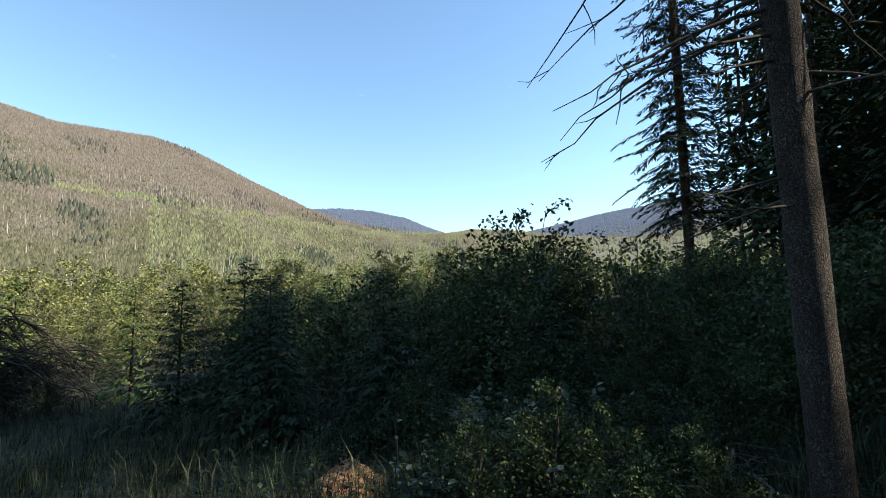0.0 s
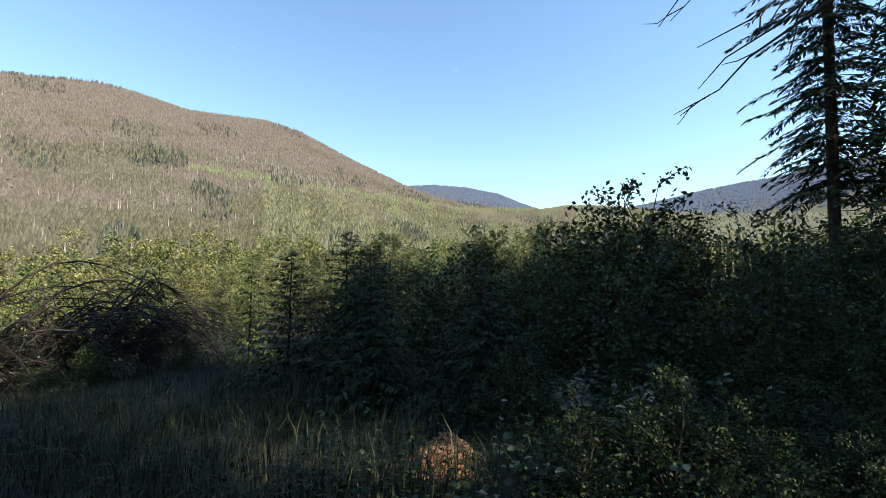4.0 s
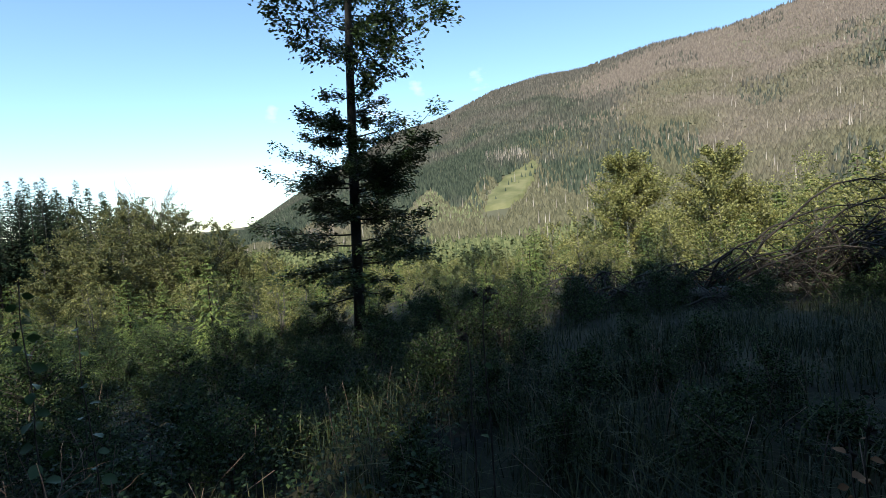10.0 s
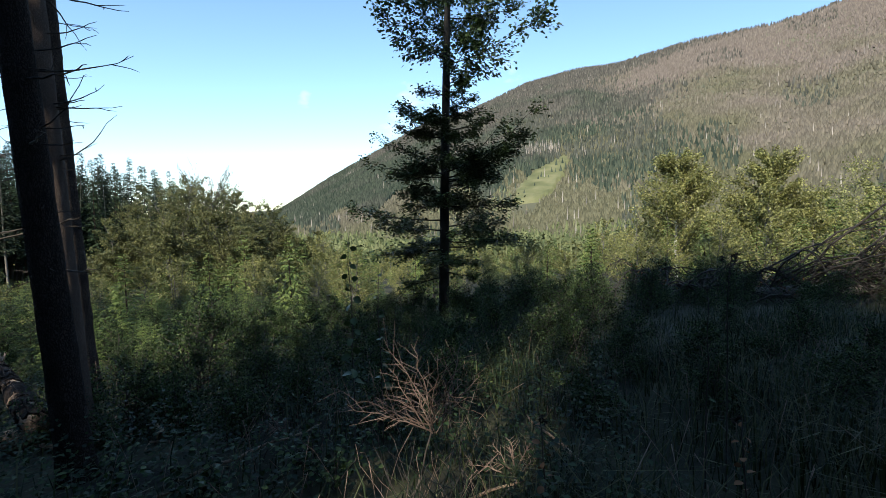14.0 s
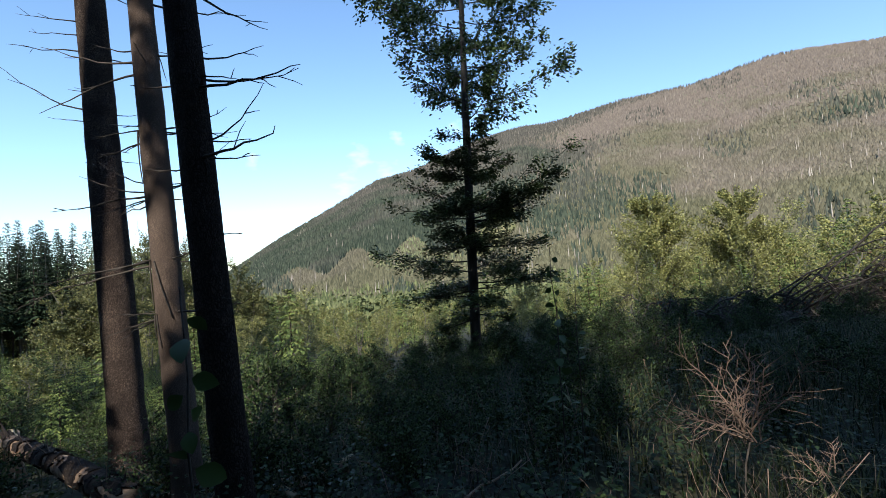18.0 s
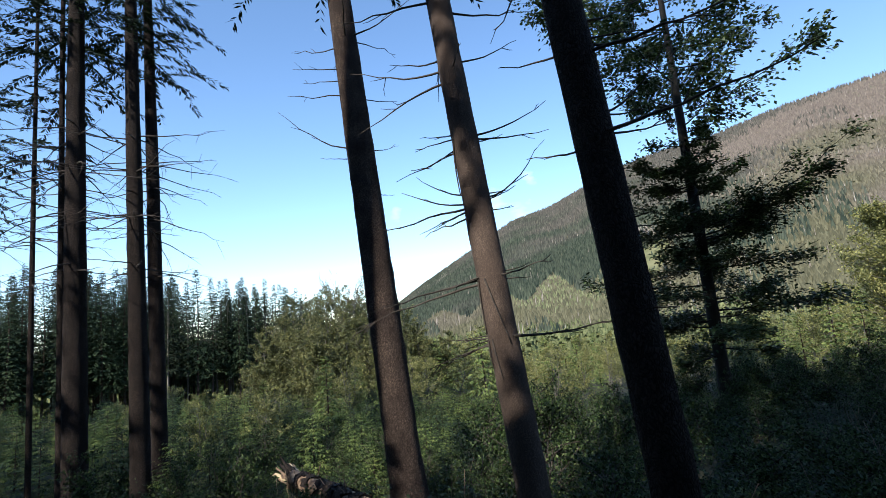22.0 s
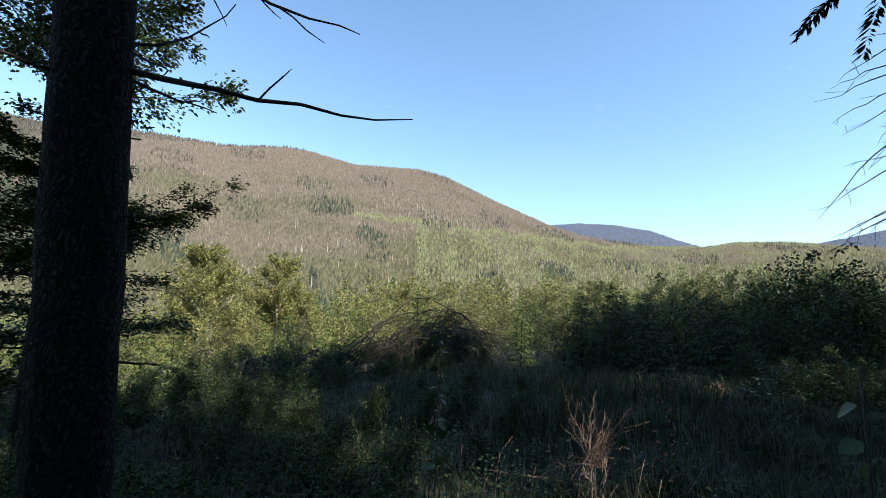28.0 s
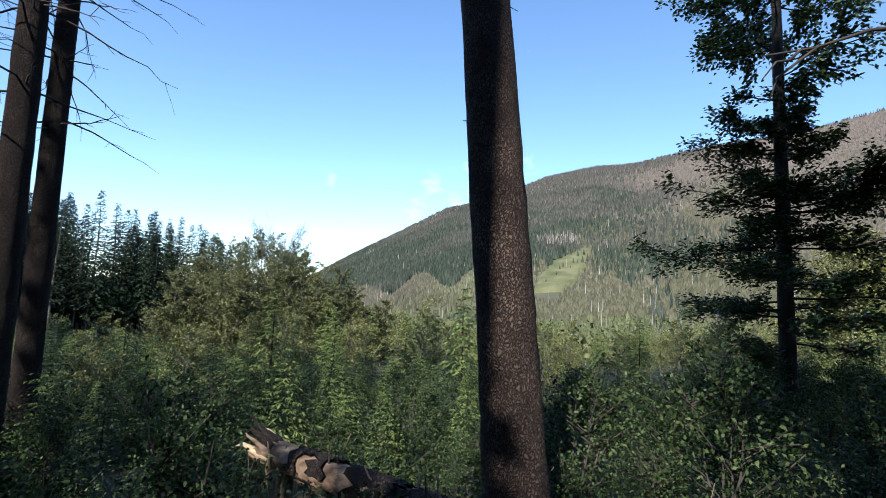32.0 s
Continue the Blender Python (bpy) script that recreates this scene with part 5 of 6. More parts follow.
# ---- low leafy growth and dry stems among the grass ----
def undergrowth():
    rnd = rng(620)
    n = 5200
    x = np.concatenate([-10 + 10.2 * rnd.random(n * 3 // 4), 3.8 + 5 * rnd.random(n - n * 3 // 4)])
    y = np.concatenate([1.5 + 8 * rnd.random(n * 3 // 4) ** 1.2, 0.0 + 3.6 * rnd.random(n - n * 3 // 4)])
    keep = ((x - 5.53) ** 2 + (y - 2.93) ** 2 > 0.3) & ((x + 1.15) ** 2 + (y - 2.0) ** 2 > 0.4)
    keep &= ~((x < -5.2) & (y < 3.0))
    x, y = x[keep], y[keep]
    n = len(x)
    h = 0.22 + 0.42 * rnd.random(n) ** 1.3
    b = Buf()
    for k in range(8):
        s = 0.25 + 0.75 * (k + rnd.random(n)) / 8
        pos = np.stack([x, y, land(x, y)], 1) + np.stack([0.05 * rnd.standard_normal(n), 0.05 * rnd.standard_normal(n), h * s], 1)
        way = rnd.standard_normal((n, 3)) * np.array([1, 1, 0.3])
        L = (0.028 + 0.034 * rnd.random(n)) * (1.15 - 0.4 * s)
        leaves(b, pos, way, L, L * 0.72, rnd, 0.15, 0.8)
    # leaf colour itself is darkened for the shade here
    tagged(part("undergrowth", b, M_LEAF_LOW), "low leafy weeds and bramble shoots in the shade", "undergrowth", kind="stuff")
    m = 230
    x = np.concatenate([-3 + 6 * rnd.random(m), -9 + 7 * rnd.random(m // 3)])
    y = np.concatenate([1.7 + 5 * rnd.random(m) ** 1.3, 3 + 5 * rnd.random(m // 3)])
    b = Buf()
    for i in range(len(x)):
        a = rnd.random() * 6.28
        hh = 0.35 + 0.4 * rnd.random()
        bend = 0.12 + 0.5 * rnd.random() ** 2
        s = np.array([0, 0.35, 0.7, 1.0])
        p = np.stack([x[i] + math.cos(a) * bend * hh * s ** 2, y[i] + math.sin(a) * bend * hh * s ** 2, ground_at(x[i], y[i]) + hh * s * (1 - 0.3 * bend * s)], 1)
        tube(b, p, [0.0022, 0.0018, 0.0014, 0.0026], 3)
    tagged(part("dry_grass", b, M_DRY), "dry pale grass stems standing in the meadow", "grass", kind="stuff")


undergrowth()


# ---- the fallen tree crown ----
def fallen_crown():
    rnd = rng(700)
    x0, y0 = 4.6, 13.9
    root = tree_root("fallen_tree", x0, y0, "fallen dead tree crown with arching bare branches", "fallen tree")
    base = np.array([x0, y0, ground_at(x0, y0)])
    b = Buf()
    p = np.array([[0.0, 0, 0.25], [2.0, -0.4, 0.45], [3.6, -0.8, 0.65], [5.2, -1.3, 0.8]])
    tube(b, p, [0.17, 0.15, 0.11, 0.04], 9, 0.04, rnd)
    part("trunk", b, M_BARK_GREY, root, smooth=True)

    def bough(o, a, L, top, far):
        n = 12
        s = np.linspace(0, 1, n)
        w = np.array([math.sin(a), math.cos(a), 0])
        q = o + w * (L * s)[:, None]
        q[:, 2] += top * np.sin(np.pi * np.minimum(s * far, 1.0)) - 0.25 * s ** 3
        q[1:] += 0.03 * rnd.standard_normal((n - 1, 3))
        bb = Buf()
        tube(bb, q, np.linspace(0.034, 0.008, n), 5)
        for _ in range(15):
            t = 0.15 + 0.85 * rnd.random()
            w2 = unit(w * (0.4 + 0.6 * rnd.random()) + rnd.standard_normal(3) * np.array([0.5, 0.6, 0.35]) - np.array([0, 0, 0.35]))
            r2 = arc(along(q, np.array([t]))[0], w2, 0.35 + 0.9 * rnd.random(), -0.2, 5, 0, rnd, 0.04)
            tube(bb, r2, np.linspace(0.012, 0.003, 5), 3)
            for _ in range(3):
                w3 = unit(w2 + 0.8 * rnd.standard_normal(3))
                tube(bb, arc(along(r2, np.array([rnd.random()]))[0], w3, 0.15 + 0.3 * rnd.random(), -0.1, 3), [0.006, 0.0045, 0.002], 3)
        br = part("branch", bb, M_TWIG, root)
        lb = Buf()
        m = 70
        pos = along(q, 0.2 + 0.8 * rnd.random(m)) + rnd.standard_normal((m, 3)) * np.array([0.25, 0.3, 0.22]) - np.array([0, 0, 0.15])
        leaves(lb, pos, rnd.standard_normal((m, 3)), 0.07, 0.045, rnd)
        part("foliage", lb, M_DEADLEAF if rnd.random() < 0.08 else M_LEAF, br)

    for k in range(50):
        s = rnd.random() ** 0.8
        o = along(p, np.array([s * 0.85]))[0]
        bough(o, radians(104 + 26 * rnd.standard_normal()), 1.4 + 2.2 * rnd.random(), 0.4 + 1.5 * rnd.random() * (0.5 + 0.7 * s), 0.75 + 0.35 * rnd.random())
    bough(np.array([0.8, -0.1, 0.3]), radians(107), 4.9, 2.65, 0.86)
    bough(np.array([0.2, 0.1, 0.3]), radians(103), 4.6, 2.1, 0.72)
    bough(np.array([1.6, -0.3, 0.3]), radians(108), 4.3, 2.2, 0.9)
    bough(np.array([-0.6, 0.2, 0.2]), radians(101), 5.0, 2.0, 0.6)
    bough(np.array([2.2, -0.3, 0.3]), radians(112), 3.6, 1.7, 0.95)
    for k in range(24):
        bough(np.array([-0.2 - 3.0 * rnd.random(), 0.6 * rnd.standard_normal(), 0.2]), radians(90 + 60 * rnd.standard_normal()), 1.0 + 1.2 * rnd.random(), 0.3 + 0.6 * rnd.random(), 0.9)


fallen_crown()


# ---- the broken stump and the log that hangs from it ----
def stump_and_log():
    rnd = rng(720)
    sx, sy, top = -8.62, 4.88, -0.64
    g = ground_at(sx, sy)
    h = top - g
    root = tree_root("tree_stump", sx, sy, "broken spruce stump with splintered orange wood on top", "stump")
    b = Buf()
    z = np.linspace(-0.2, h, 12)
    tube(b, np.stack([0.01 * np.sin(z * 9), 0 * z, z], 1), 0.085 + 0.07 * np.exp(-np.maximum(z, 0) * 6), 14, 0.05, rnd)
    part("stump_body", b, M_WOOD, root, smooth=True)
    for k in range(14):
        # strips of split wood down the sides and short splinters at the rim
        a = 6.28 * (k + rnd.random()) / 14
        L = 0.12 + 0.3 * rnd.random()
        o = np.array([0.088 * math.cos(a), 0.088 * math.sin(a), h - L * (0.8 if k % 2 else 0.5)])
        s = Buf()
        tube(s, arc(o, unit(np.array([math.cos(a) * 0.06, math.sin(a) * 0.06, 1.0])), L, 0, 5, 0, rnd, 0.03), [0.012, 0.018, 0.017, 0.011, 0.002], 4)
        part("splinter", s, M_SPLINTER if k % 3 else M_WOOD, root)
    # the log hangs on the stump by its torn end and lies level towards the trunks
    d = np.array([0.89, -0.455, 0.0])
    a = np.array([sx, sy, top + 0.075])
    log = new("fallen_log")
    log.matrix_world = Matrix.Translation(a)
    tagged(log, "fallen spruce log with bare wood between dark bands of bark", "log")
    s = np.linspace(0, 1, 44)
    span = 3.75
    p = d * (span * s[:, None] - 0.12)
    p[:, 2] = 0.13 * s + 0.03 * np.sin(5 * s) * s
    side = np.array([0.455, 0.89, 0.0])
    lift = np.array([0.0, 0.0, 1.0])
    b = Buf()
    tube(b, p, (0.092 + 0.016 * s) * (1 + 0.05 * np.sin(23 * s)), 18, 0.03, rnd)
    part("log_body", b, M_WOOD, log, smooth=True)

    def shell(u0, u1, a0, turn, r0, r1, nu=5, nv=9):
        """A bent plate of bark round the log, ragged along its two ends."""
        uu = np.linspace(0, 1, nu)[:, None]
        jag = 0.035 * rnd.standard_normal((2, nv))
        u = np.clip(u0 + jag[0] * (u1 - u0) * 6 * (1 - uu) + (u1 - u0) * uu + jag[1] * (u1 - u0) * 6 * uu, 0, 1)
        q = along(p, u.ravel()).reshape(nu, nv, 3)
        aa = a0 + turn * np.linspace(0, 1, nv)[None] + 0.05 * rnd.standard_normal((nu, 1))
        way = np.cos(aa)[..., None] * side + np.sin(aa)[..., None] * lift
        rr = (r1 + 0.006 * rnd.random((nu, nv)))[..., None]
        v, v2 = q + rr * way, q + r0 * way
        b = Buf()
        ii, jj = np.meshgrid(np.arange(nu - 1), np.arange(nv - 1), indexing="ij")
        c = (ii * nv + jj).ravel()
        quad = np.stack([c, c + 1, c + nv + 1, c + nv], 1)
        rim = [*range(nv), *[nv * m + nv - 1 for m in range(1, nu)], *[nv * nu - 1 - m for m in range(1, nv)], *[nv * m for m in range(nu - 2, 0, -1)]]
        e = [[rim[m], rim[(m + 1) % len(rim)], rim[(m + 1) % len(rim)] + nu * nv, rim[m] + nu * nv] for m in range(len(rim))]
        b.add(np.concatenate([v.reshape(-1, 3), v2.reshape(-1, 3)]), np.concatenate([quad, e]))
        return b

    # wide dark bands, then smaller flakes
    for k, (u0, u1) in enumerate(((0.085, 0.118), (0.15, 0.195), (0.25, 0.36), (0.40, 0.455), (0.49, 0.53), (0.60, 0.74), (0.79, 0.86), (0.9, 0.98))):
        part("bark_band", shell(u0, u1, -0.9 - rnd.random(), 4.4 + 1.2 * rnd.random(), 0.088 + 0.012 * u0, 0.108 + 0.015 * u0, 6, 16), M_BARK_SHADE if k % 3 else M_BARK, log)
    for k in range(46):
        u0 = 0.05 + 0.9 * rnd.random()
        part("bark_flake", shell(u0, u0 + 0.01 + 0.025 * rnd.random(), rnd.random() * 6.28, 0.4 + 0.9 * rnd.random(), 0.09 + 0.012 * u0, 0.11 + 0.015 * u0, 4, 6), (M_BARK, M_BARK_SHADE, M_WOOD)[k % 3], log)
    # the torn tail beyond the stump: long slabs of split wood
    for k in range(13):
        f = (k + rnd.random()) / 13 * 6.28
        o = d * -0.06 + side * 0.062 * math.cos(f) + lift * 0.062 * math.sin(f)
        L = 0.22 + 0.36 * rnd.random()
        w = unit(-d + side * (0.1 * math.cos(f) + 0.08 * rnd.standard_normal()) + lift * (0.09 * math.sin(f) + 0.1))
        b = Buf()
        tube(b, arc(o, w, L, 0.05 * rnd.standard_normal(), 6, 0, rnd, 0.03), np.array([0.036, 0.036, 0.031, 0.024, 0.014, 0.003]) * (0.7 + 0.5 * rnd.random()), 5, 0.12, rnd)
        part("torn_slab", b, M_BARK_SHADE if k in (2, 3, 4) else (M_SPLINTER if k % 6 == 1 else M_WOOD), log)
    for k in range(14):
        u = 0.1 + 0.85 * rnd.random()
        o = along(p, np.array([u]))[0]
        b = Buf()
        w = unit(np.array([0.4 * rnd.standard_normal(), -0.3 + 0.5 * rnd.standard_normal(), 0.7 + 0.6 * rnd.random()]))
        tube(b, arc(o + w * 0.1, w, 0.06 + 0.14 * rnd.random(), 0, 4, 0, rnd, 0.04), [0.007, 0.006, 0.005, 0.002], 5)
        part("branch_stub", b, M_DRY if k % 2 else M_TWIG, log)
    # a rotten piece on the ground that carries the far end
    mx, my = -5.72, 3.4
    g = ground_at(mx, my)
    b = Buf()
    rise = top + 0.075 + 0.085 - 0.105 - g
    q = np.array([[-0.34, -0.42, 0], [-0.1, -0.13, 0.01], [0.12, 0.14, 0.0], [0.36, 0.4, 0]]) + np.array([0, 0, rise / 2])
    tube(b, q, np.array([0.92, 1.0, 1.0, 0.9]) * rise / 2, 12, 0.04, rnd)
    piece = tree_root("rotten_log", mx, my, "short rotten log lying under the fallen one", "log")
    part("log_body", b, M_WOOD, piece, smooth=True)
    # debris between the trunks
    for k in range(16):
        x, y = -6.6 + 2.8 * rnd.random(), 3.2 + 1.0 * rnd.random()
        b = Buf()
        a2 = rnd.random() * 6.28
        L = 0.15 + 0.5 * rnd.random()
        o = np.array([x, y, ground_at(x, y) + 0.05])
        tube(b, arc(o, unit(np.array([math.cos(a2), math.sin(a2), 0.15])), L, 0, 5, 0, rnd, 0.04), np.linspace(0.035, 0.012, 5) * (0.5 + rnd.random()), 7, 0.1, rnd)
        tagged(part("wood_chunk", b, M_WOOD if k % 3 else M_SPLINTER), "broken piece of rotten wood on the ground", "wood", "wood debris by the log")


stump_and_log()


# ---- dead branches on the ground by the spruce ----
def dead_branches():
    rnd = rng(726)
    for k in range(20):
        x, y = 4.75 + 1.6 * rnd.random(), -0.75 + 1.15 * rnd.random()
        if (x - 4.58) ** 2 + (y + 0.14) ** 2 < 0.05:
            continue
        a, L = 1.9 + 1.0 * rnd.standard_normal(), 0.4 + 0.7 * rnd.random()
        root = tree_root("dead_branch", x, y, "thin dead branch lying at the foot of a spruce", "branch", "dead branches by the spruce")
        b = Buf()
        p = arc((0, 0, 0.03 + 0.1 * rnd.random()), unit(np.array([math.cos(a), math.sin(a), 0.06])), L, 0.1 * rnd.standard_normal(), 7, 0, rnd, 0.03)
        tube(b, p, np.linspace(0.011, 0.004, 7), 5)
        part("stem", b, M_BARK_GREY, root)
        for i in range(3):
            b = Buf()
            w = unit(np.array([math.cos(a + 0.8 * (-1) ** i), math.sin(a + 0.8 * (-1) ** i), 0.2]))
            tube(b, arc(p[2 + i], w, L * 0.3, 0, 4, 0, rnd, 0.03), [0.005, 0.004, 0.003, 0.002], 4)
            part("twig", b, M_BARK_GREY, root)


dead_branches()


# ---- the ant hill ----
def ant_hill():
    rnd = rng(730)
    x, y = 5.53, 2.93
    g = ground_at(x, y)
    b = Buf()
    na, nr = 36, 14
    a = np.arange(na) * 2 * np.pi / na
    s = np.linspace(0, 1, nr)
    R = 0.35 * s[:, None] * (1 + 0.08 * np.sin(3 * a + 1)[None])
    z = 0.24 * (1 - s[:, None] ** 1.7) * (1 + 0.07 * rnd.standard_normal((nr, na)) + 0.12 * np.sin(2 * a + 0.6)[None])
    v = np.stack([R * np.cos(a), R * np.sin(a), z - 0.03 + 0 * R], -1) + 0.006 * rnd.standard_normal((nr, na, 3))
    i = np.arange(nr - 1)[:, None] * na
    j = np.arange(na)[None]
    j2 = (j + 1) % na
    b.add(v.reshape(-1, 3), np.stack([i + j, i + na + j, i + na + j2, i + j2], -1).reshape(-1, 4))
    root = tree_root("ant_hill", x, y, "domed ant hill of reddish brown needles in the grass", "ant hill")
    part("mound", b, M_ANT, root, smooth=True)
    lb = Buf()
    m = 2600
    t = np.sqrt(rnd.random(m))
    aa = rnd.random(m) * 6.28
    pos = np.stack([0.37 * t * np.cos(aa), 0.37 * t * np.sin(aa), 0.24 * (1 - t ** 1.7) * (1 + 0.12 * np.sin(2 * aa + 0.6)) - 0.012], 1)
    leaves(lb, pos, rnd.standard_normal((m, 3)) * np.array([1, 1, 0.25]), 0.035, 0.008, rnd, 0.1, 0.8)
    q = part("needle_litter", lb, material("fallen_needles", [(0.14, 0.066, 0.034), (0.26, 0.135, 0.07), (0.40, 0.25, 0.15)], 20, 0.9, rand=0.8, island=True), root)
    q["kind"] = "stuff"


ant_hill()


# ---- dead brush, weeds and saplings ----
def dry_brush(x, y, h, n, seed, label, stems=30):
    """A dead branch that leans in the grass: a fan of twigs with curved side twigs, and dry stems round its foot."""
    rnd = rng(seed)
    root = tree_root("dead_bush", x, y, label, "dead bush")
    fork = np.array([0.1, 0.02, 0.54 * h])
    b = Buf()
    tube(b, arc((-0.06, -0.08, -0.05), fork - np.array([-0.06, -0.08, -0.05]), 1.0, 0, 6, 0, rnd, 0.02), np.linspace(0.006, 0.005, 6), 5)
    part("main_stem", b, M_TWIG, root)
    for k in range(n):
        b = Buf()
        a = radians(-85 + 135 * (k + rnd.random()) / n)
        w = unit(np.array([math.sin(a), 0.55 * rnd.standard_normal(), math.cos(a) * 0.9 + 0.05]))
        L = h * (0.24 + 0.3 * rnd.random())
        p = arc(fork + 0.03 * rnd.standard_normal(3), w, L, -0.12 + 0.2 * rnd.random(), 8, -0.04, rnd, 0.025)
        tube(b, p, np.linspace(0.0042, 0.0014, 8), 4)
        for i in range(9):
            t = 0.2 + 0.78 * (i + rnd.random()) / 9
            side = unit(np.cross(w, np.array([0.3 * rnd.standard_normal(), 1.0, 0.3 * rnd.standard_normal()]))) * (1 if i % 2 else -1)
            w2 = unit(w * 0.75 + side * (0.5 + 0.6 * rnd.random()))
            tube(b, arc(along(p, np.array([t]))[0], w2, L * (0.42 - 0.25 * t) * (0.5 + 0.9 * rnd.random()), 0.2 * rnd.standard_normal(), 6, 0, rnd, 0.03), np.linspace(0.0024, 0.0009, 6), 3)
        part("dry_twig", b, M_DRY, root)
    for k in range(stems):
        b = Buf()
        a = rnd.random() * 6.28
        o = np.array([0.12 + 0.28 * rnd.standard_normal(), -0.05 + 0.16 * rnd.standard_normal(), -0.03])
        tube(b, arc(o, unit(np.array([0.45 * math.cos(a), 0.45 * math.sin(a), 1.0])), h * (0.4 + 0.45 * rnd.random()), -0.3 * rnd.random(), 7, 0, rnd, 0.03), np.linspace(0.0026, 0.001, 7), 4)
        part("dry_stem", b, M_TWIG if k % 3 else M_DRY, root)


dry_brush(-1.15, 2.3, 1.05, 20, 740, "dead branch of pale bare twigs leaning in the grass", 46)
dry_brush(-0.72, 2.45, 0.5, 7, 741, "low tangle of dry pale twigs in the grass", 24)
dry_brush(-2.6, 3.0, 0.42, 7, 742, "dry broken twigs among the shrubs", 10)


def stalk(x, y, h, seed, leaves_n, mat, label, name, leaf=0.05, heads=0, lean=0.05, hang=0.0, low=0.35):
    rnd = rng(seed)
    root = tree_root(name, x, y, label, "plant")
    p = arc((0, 0, -0.03), unit(np.array([lean * rnd.standard_normal(), lean * rnd.standard_normal(), 1.0])), h, 0, 9, 0, rnd, 0.006)
    b = Buf()
    tube(b, p, np.linspace(0.006, 0.0025, 9), 5)
    part("stem", b, M_TWIG if mat is not M_DRY else M_DRY, root)
    for k in range(leaves_n):
        t = low + (0.98 - low) * (k + rnd.random() * 0.5) / leaves_n
        a = k * 2.4 + rnd.random()
        lb = Buf()
        o = along(p, np.array([t]))[0]
        w = np.array([math.cos(a), math.sin(a), 0.25 * rnd.standard_normal()])
        L = leaf * (1.15 - 0.5 * t) * (0.8 + 0.4 * rnd.random())
        oval_leaf(lb, o + w * 0.012, w - np.array([0, 0, hang]), L, L * 0.75, rnd, None if not hang else np.array([0.3, -1.0, 0.4]))
        part("leaf", lb, mat, root)
    for k in range(heads):
        hb = Buf()
        o = p[-1] + 0.02 * rnd.standard_normal(3)
        leaves(hb, np.repeat(o[None], 14, 0), rnd.standard_normal((14, 3)) + np.array([0, 0, 0.5]), 0.022, 0.01, rnd)
        part("seed_head", hb, M_TWIG, root)
    return root


def oval_leaf(buf, o, way, L, W, rnd, up=None):
    """One broad leaf with a bent blade."""
    way = unit(np.asarray(way, float))
    up = unit((np.array([0, 0, 1.0]) if up is None else up) + 0.5 * rnd.standard_normal(3))
    side = unit(np.cross(way, up))
    nrm = np.cross(side, way)
    s = np.array([0.0, 0.15, 0.4, 0.65, 0.88, 1.0])
    wd = np.array([0.05, 0.55, 1.0, 0.9, 0.45, 0.02]) * W * 0.5
    mid = o + way * (L * s)[:, None] - nrm * (0.25 * L * s ** 2)[:, None]
    lf = mid + side * wd[:, None] + nrm * (wd * 0.25)[:, None]
    rt = mid - side * wd[:, None] + nrm * (wd * 0.25)[:, None]
    v = np.concatenate([mid, lf, rt])
    q = []
    for i in range(5):
        q += [[i, i + 1, 7 + i, 6 + i], [12 + i, 13 + i, i + 1, i]]
    buf.add(v, q)


stalk(-2.89, 0.8, 1.62, 750, 9, M_LEAF, "young hazel shoot with broad round leaves", "hazel_shoot", 0.085, hang=0.5, low=0.72)
stalk(-1.9, 3.1, 1.75, 751, 22, M_LEAF, "tall leafy sapling standing above the shrubs", "sapling", 0.085, hang=0.3)
stalk(-1.75, 3.3, 1.5, 752, 16, M_LEAF, "leafy sapling standing above the shrubs", "sapling", 0.08)
stalk(0.62, 2.9, 1.5, 753, 3, M_LEAF_DULL, "tall thin weed with a dark seed head", "weed_stalk", 0.04, 5, 0.01)
stalk(0.52, 2.95, 1.3, 754, 2, M_LEAF_DULL, "thin weed with a small seed head", "weed_stalk", 0.04, 3, 0.03)
for k, (x, y, h) in enumerate(((1.72, 2.6, 0.95), (1.85, 2.75, 0.8), (4.37, 2.09, 0.95), (0.5, 2.2, 0.7), (2.6, 3.2, 0.8), (-0.4, 2.0, 0.75), (3.4, 3.0, 0.7), (6.2, 2.4, 0.6))):
    stalk(x, y, h, 760 + k, 12, M_LEAF_PALE if k in (2, 7) else M_DEADLEAF, "withered thistle stalk with curled dry leaves" if k not in (2, 7) else "pale leafy weed beside the ant hill", "dry_weed" if k not in (2, 7) else "weed", 0.05, 2)


def stick(x, y, a, L, r, seed, z=0.06, rise=0.12):
    rnd = rng(seed)
    b = Buf()
    p = arc((x, y, ground_at(x, y) + z), unit(np.array([math.cos(a), math.sin(a), rise])), L, 0, 9, 0, rnd, 0.02)
    tube(b, p, np.linspace(r, r * 0.4, 9), 7, 0.06, rnd)
    tagged(part("fallen_branch", b, M_WOOD), "bare fallen branch lying in the undergrowth", "branch", "fallen branches")


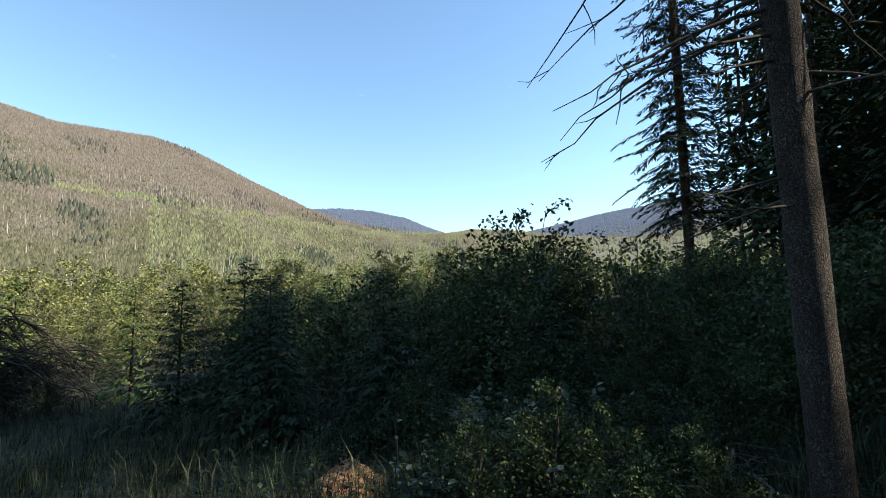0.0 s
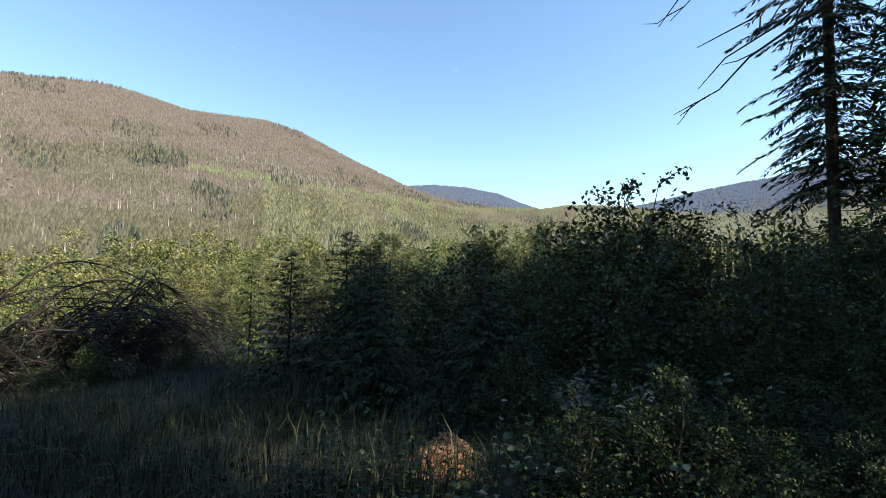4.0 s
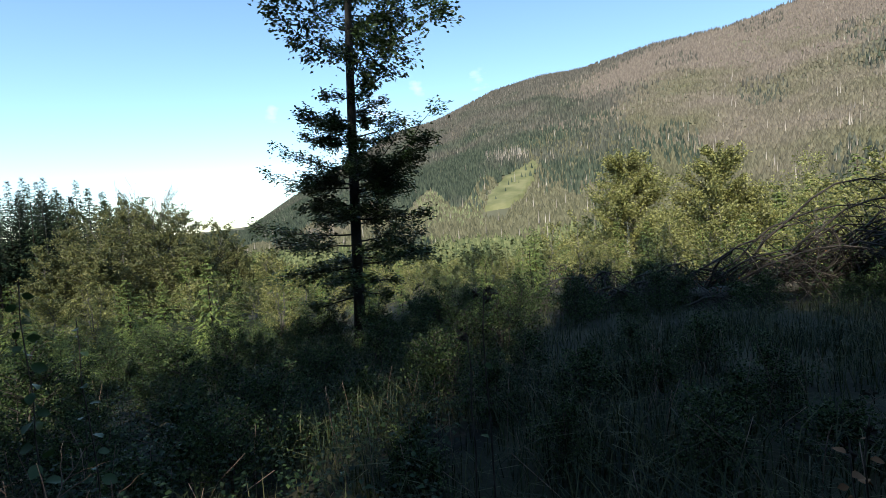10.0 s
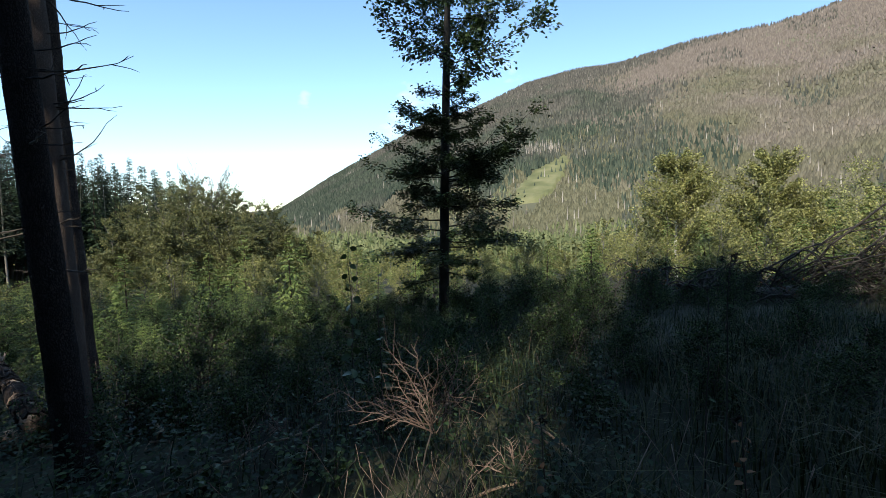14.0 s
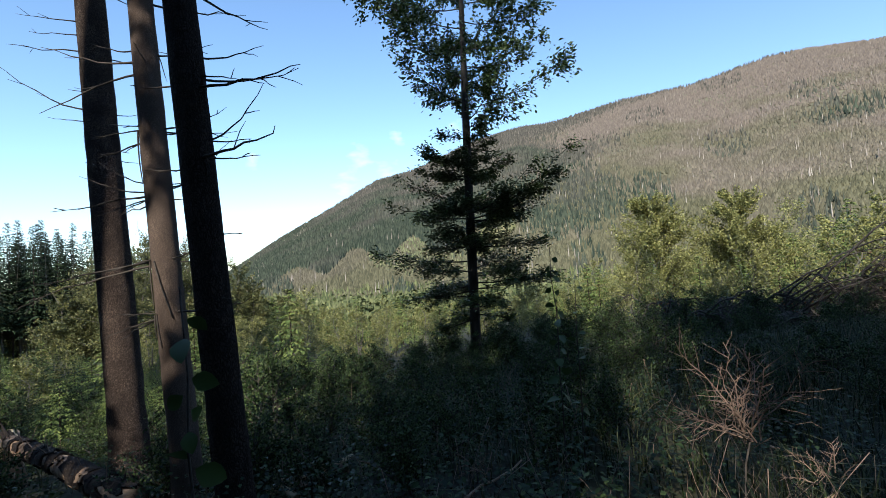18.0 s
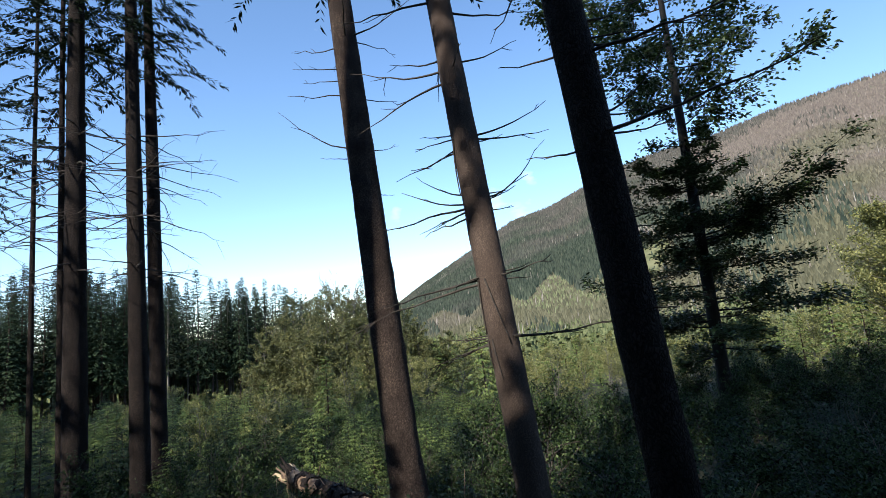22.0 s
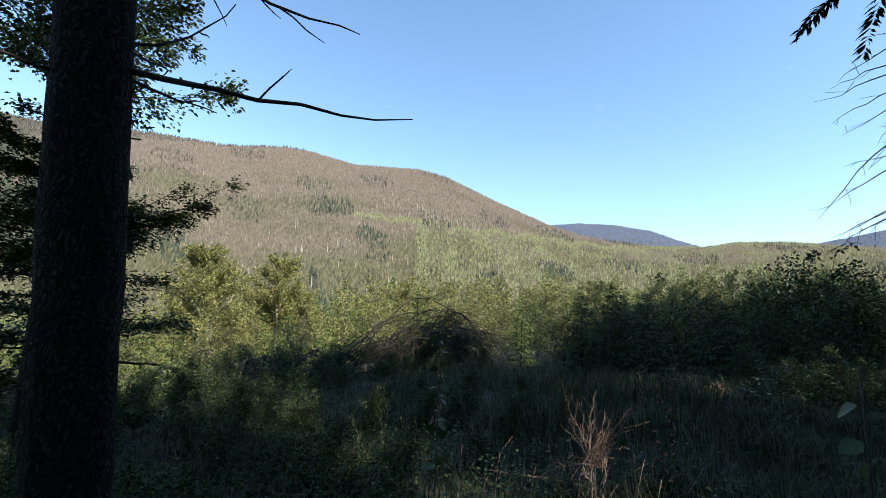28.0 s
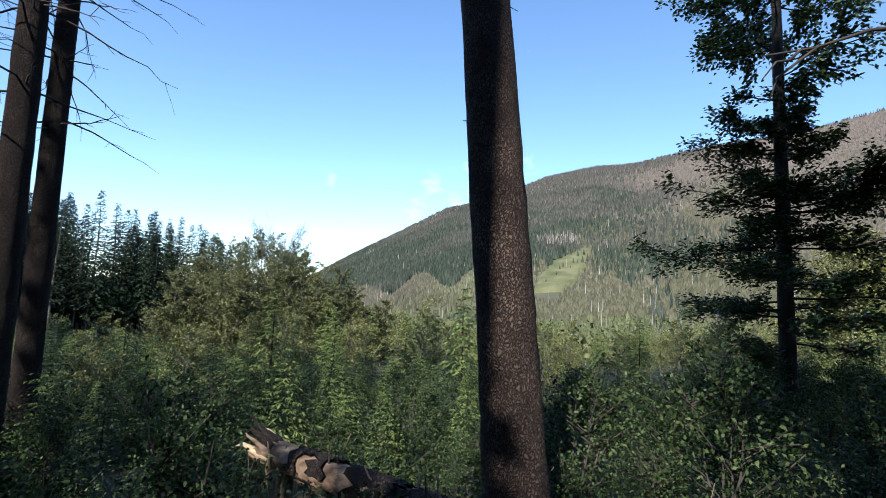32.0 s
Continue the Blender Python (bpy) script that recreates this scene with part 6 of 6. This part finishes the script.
for k, (x, y, a, L) in enumerate(((-1.3, 2.0, 0.6, 0.9), (-2.9, 2.3, 0.9, 1.1), (-3.2, 1.9, 0.5, 0.8), (5.4, 0.5, -0.2, 1.6), (5.2, 0.2, 0.1, 1.8), (5.6, 0.0, -0.3, 1.7), (5.1, 0.7, 0.15, 1.4), (6.0, 0.3, 0.4, 1.5), (-5.9, 3.0, 1.2, 0.7), (-0.2, 3.0, 2.2, 0.7))):
    stick(x, y, a, L, 0.016, 780 + k, 0.12 if k < 3 else 0.1, 0.1)


# ---- pale brambles beside the ant hill ----
def pale_bramble(x, y, h, n, seed, mat):
    rnd = rng(seed)
    root = tree_root("bramble", x, y, "raspberry bush with broad pale green leaves" if x > 0 else "raspberry bush with broad dark leaves", "shrub", "pale brambles by the ant hill" if x > 0 else "brambles by the trunks")
    size = 1.0 if x > 0 else 0.62
    for k in range(n):
        a = rnd.random() * 6.28
        w = unit(np.array([0.55 * math.cos(a), 0.55 * math.sin(a), 1.0]))
        L = h * (0.6 + 0.5 * rnd.random())
        p = arc((0.1 * rnd.standard_normal(), 0.1 * rnd.standard_normal(), -0.03), w, L, -0.25 * rnd.random(), 7, 0, rnd, 0.02)
        b = Buf()
        tube(b, p, np.linspace(0.006, 0.002, 7), 4)
        cane = part("cane", b, M_TWIG, root)
        lb = Buf()
        for i in range(16):
            t = 0.2 + 0.8 * (i + rnd.random()) / 16
            o = along(p, np.array([t]))[0]
            for _ in range(2):
                ww = unit(w * 0.2 + rnd.standard_normal(3) * np.array([1, 1, 0.3]))
                oval_leaf(lb, o + ww * 0.02, ww, (0.055 + 0.04 * rnd.random()) * size, 0.05 * size, rnd)
        part("foliage", lb, mat, cane)


for k, (x, y, h, n) in enumerate(((6.1, 1.7, 0.85, 16), (5.6, 1.1, 0.7, 12), (6.7, 2.1, 0.8, 12), (5.0, 1.9, 0.5, 9), (5.1, 0.9, 0.55, 9), (6.5, 1.1, 0.8, 10), (4.6, 2.2, 0.4, 7), (-3.2, 2.0, 0.6, 8), (-2.0, 2.6, 0.6, 9), (-5.2, 2.7, 0.55, 8), (-2.6, 2.2, 0.5, 8), (-6.6, 3.6, 0.6, 8))):
    pale_bramble(x, y, h, n, 800 + k, M_LEAF_PALE if x > 0 else M_LEAF_DULL)
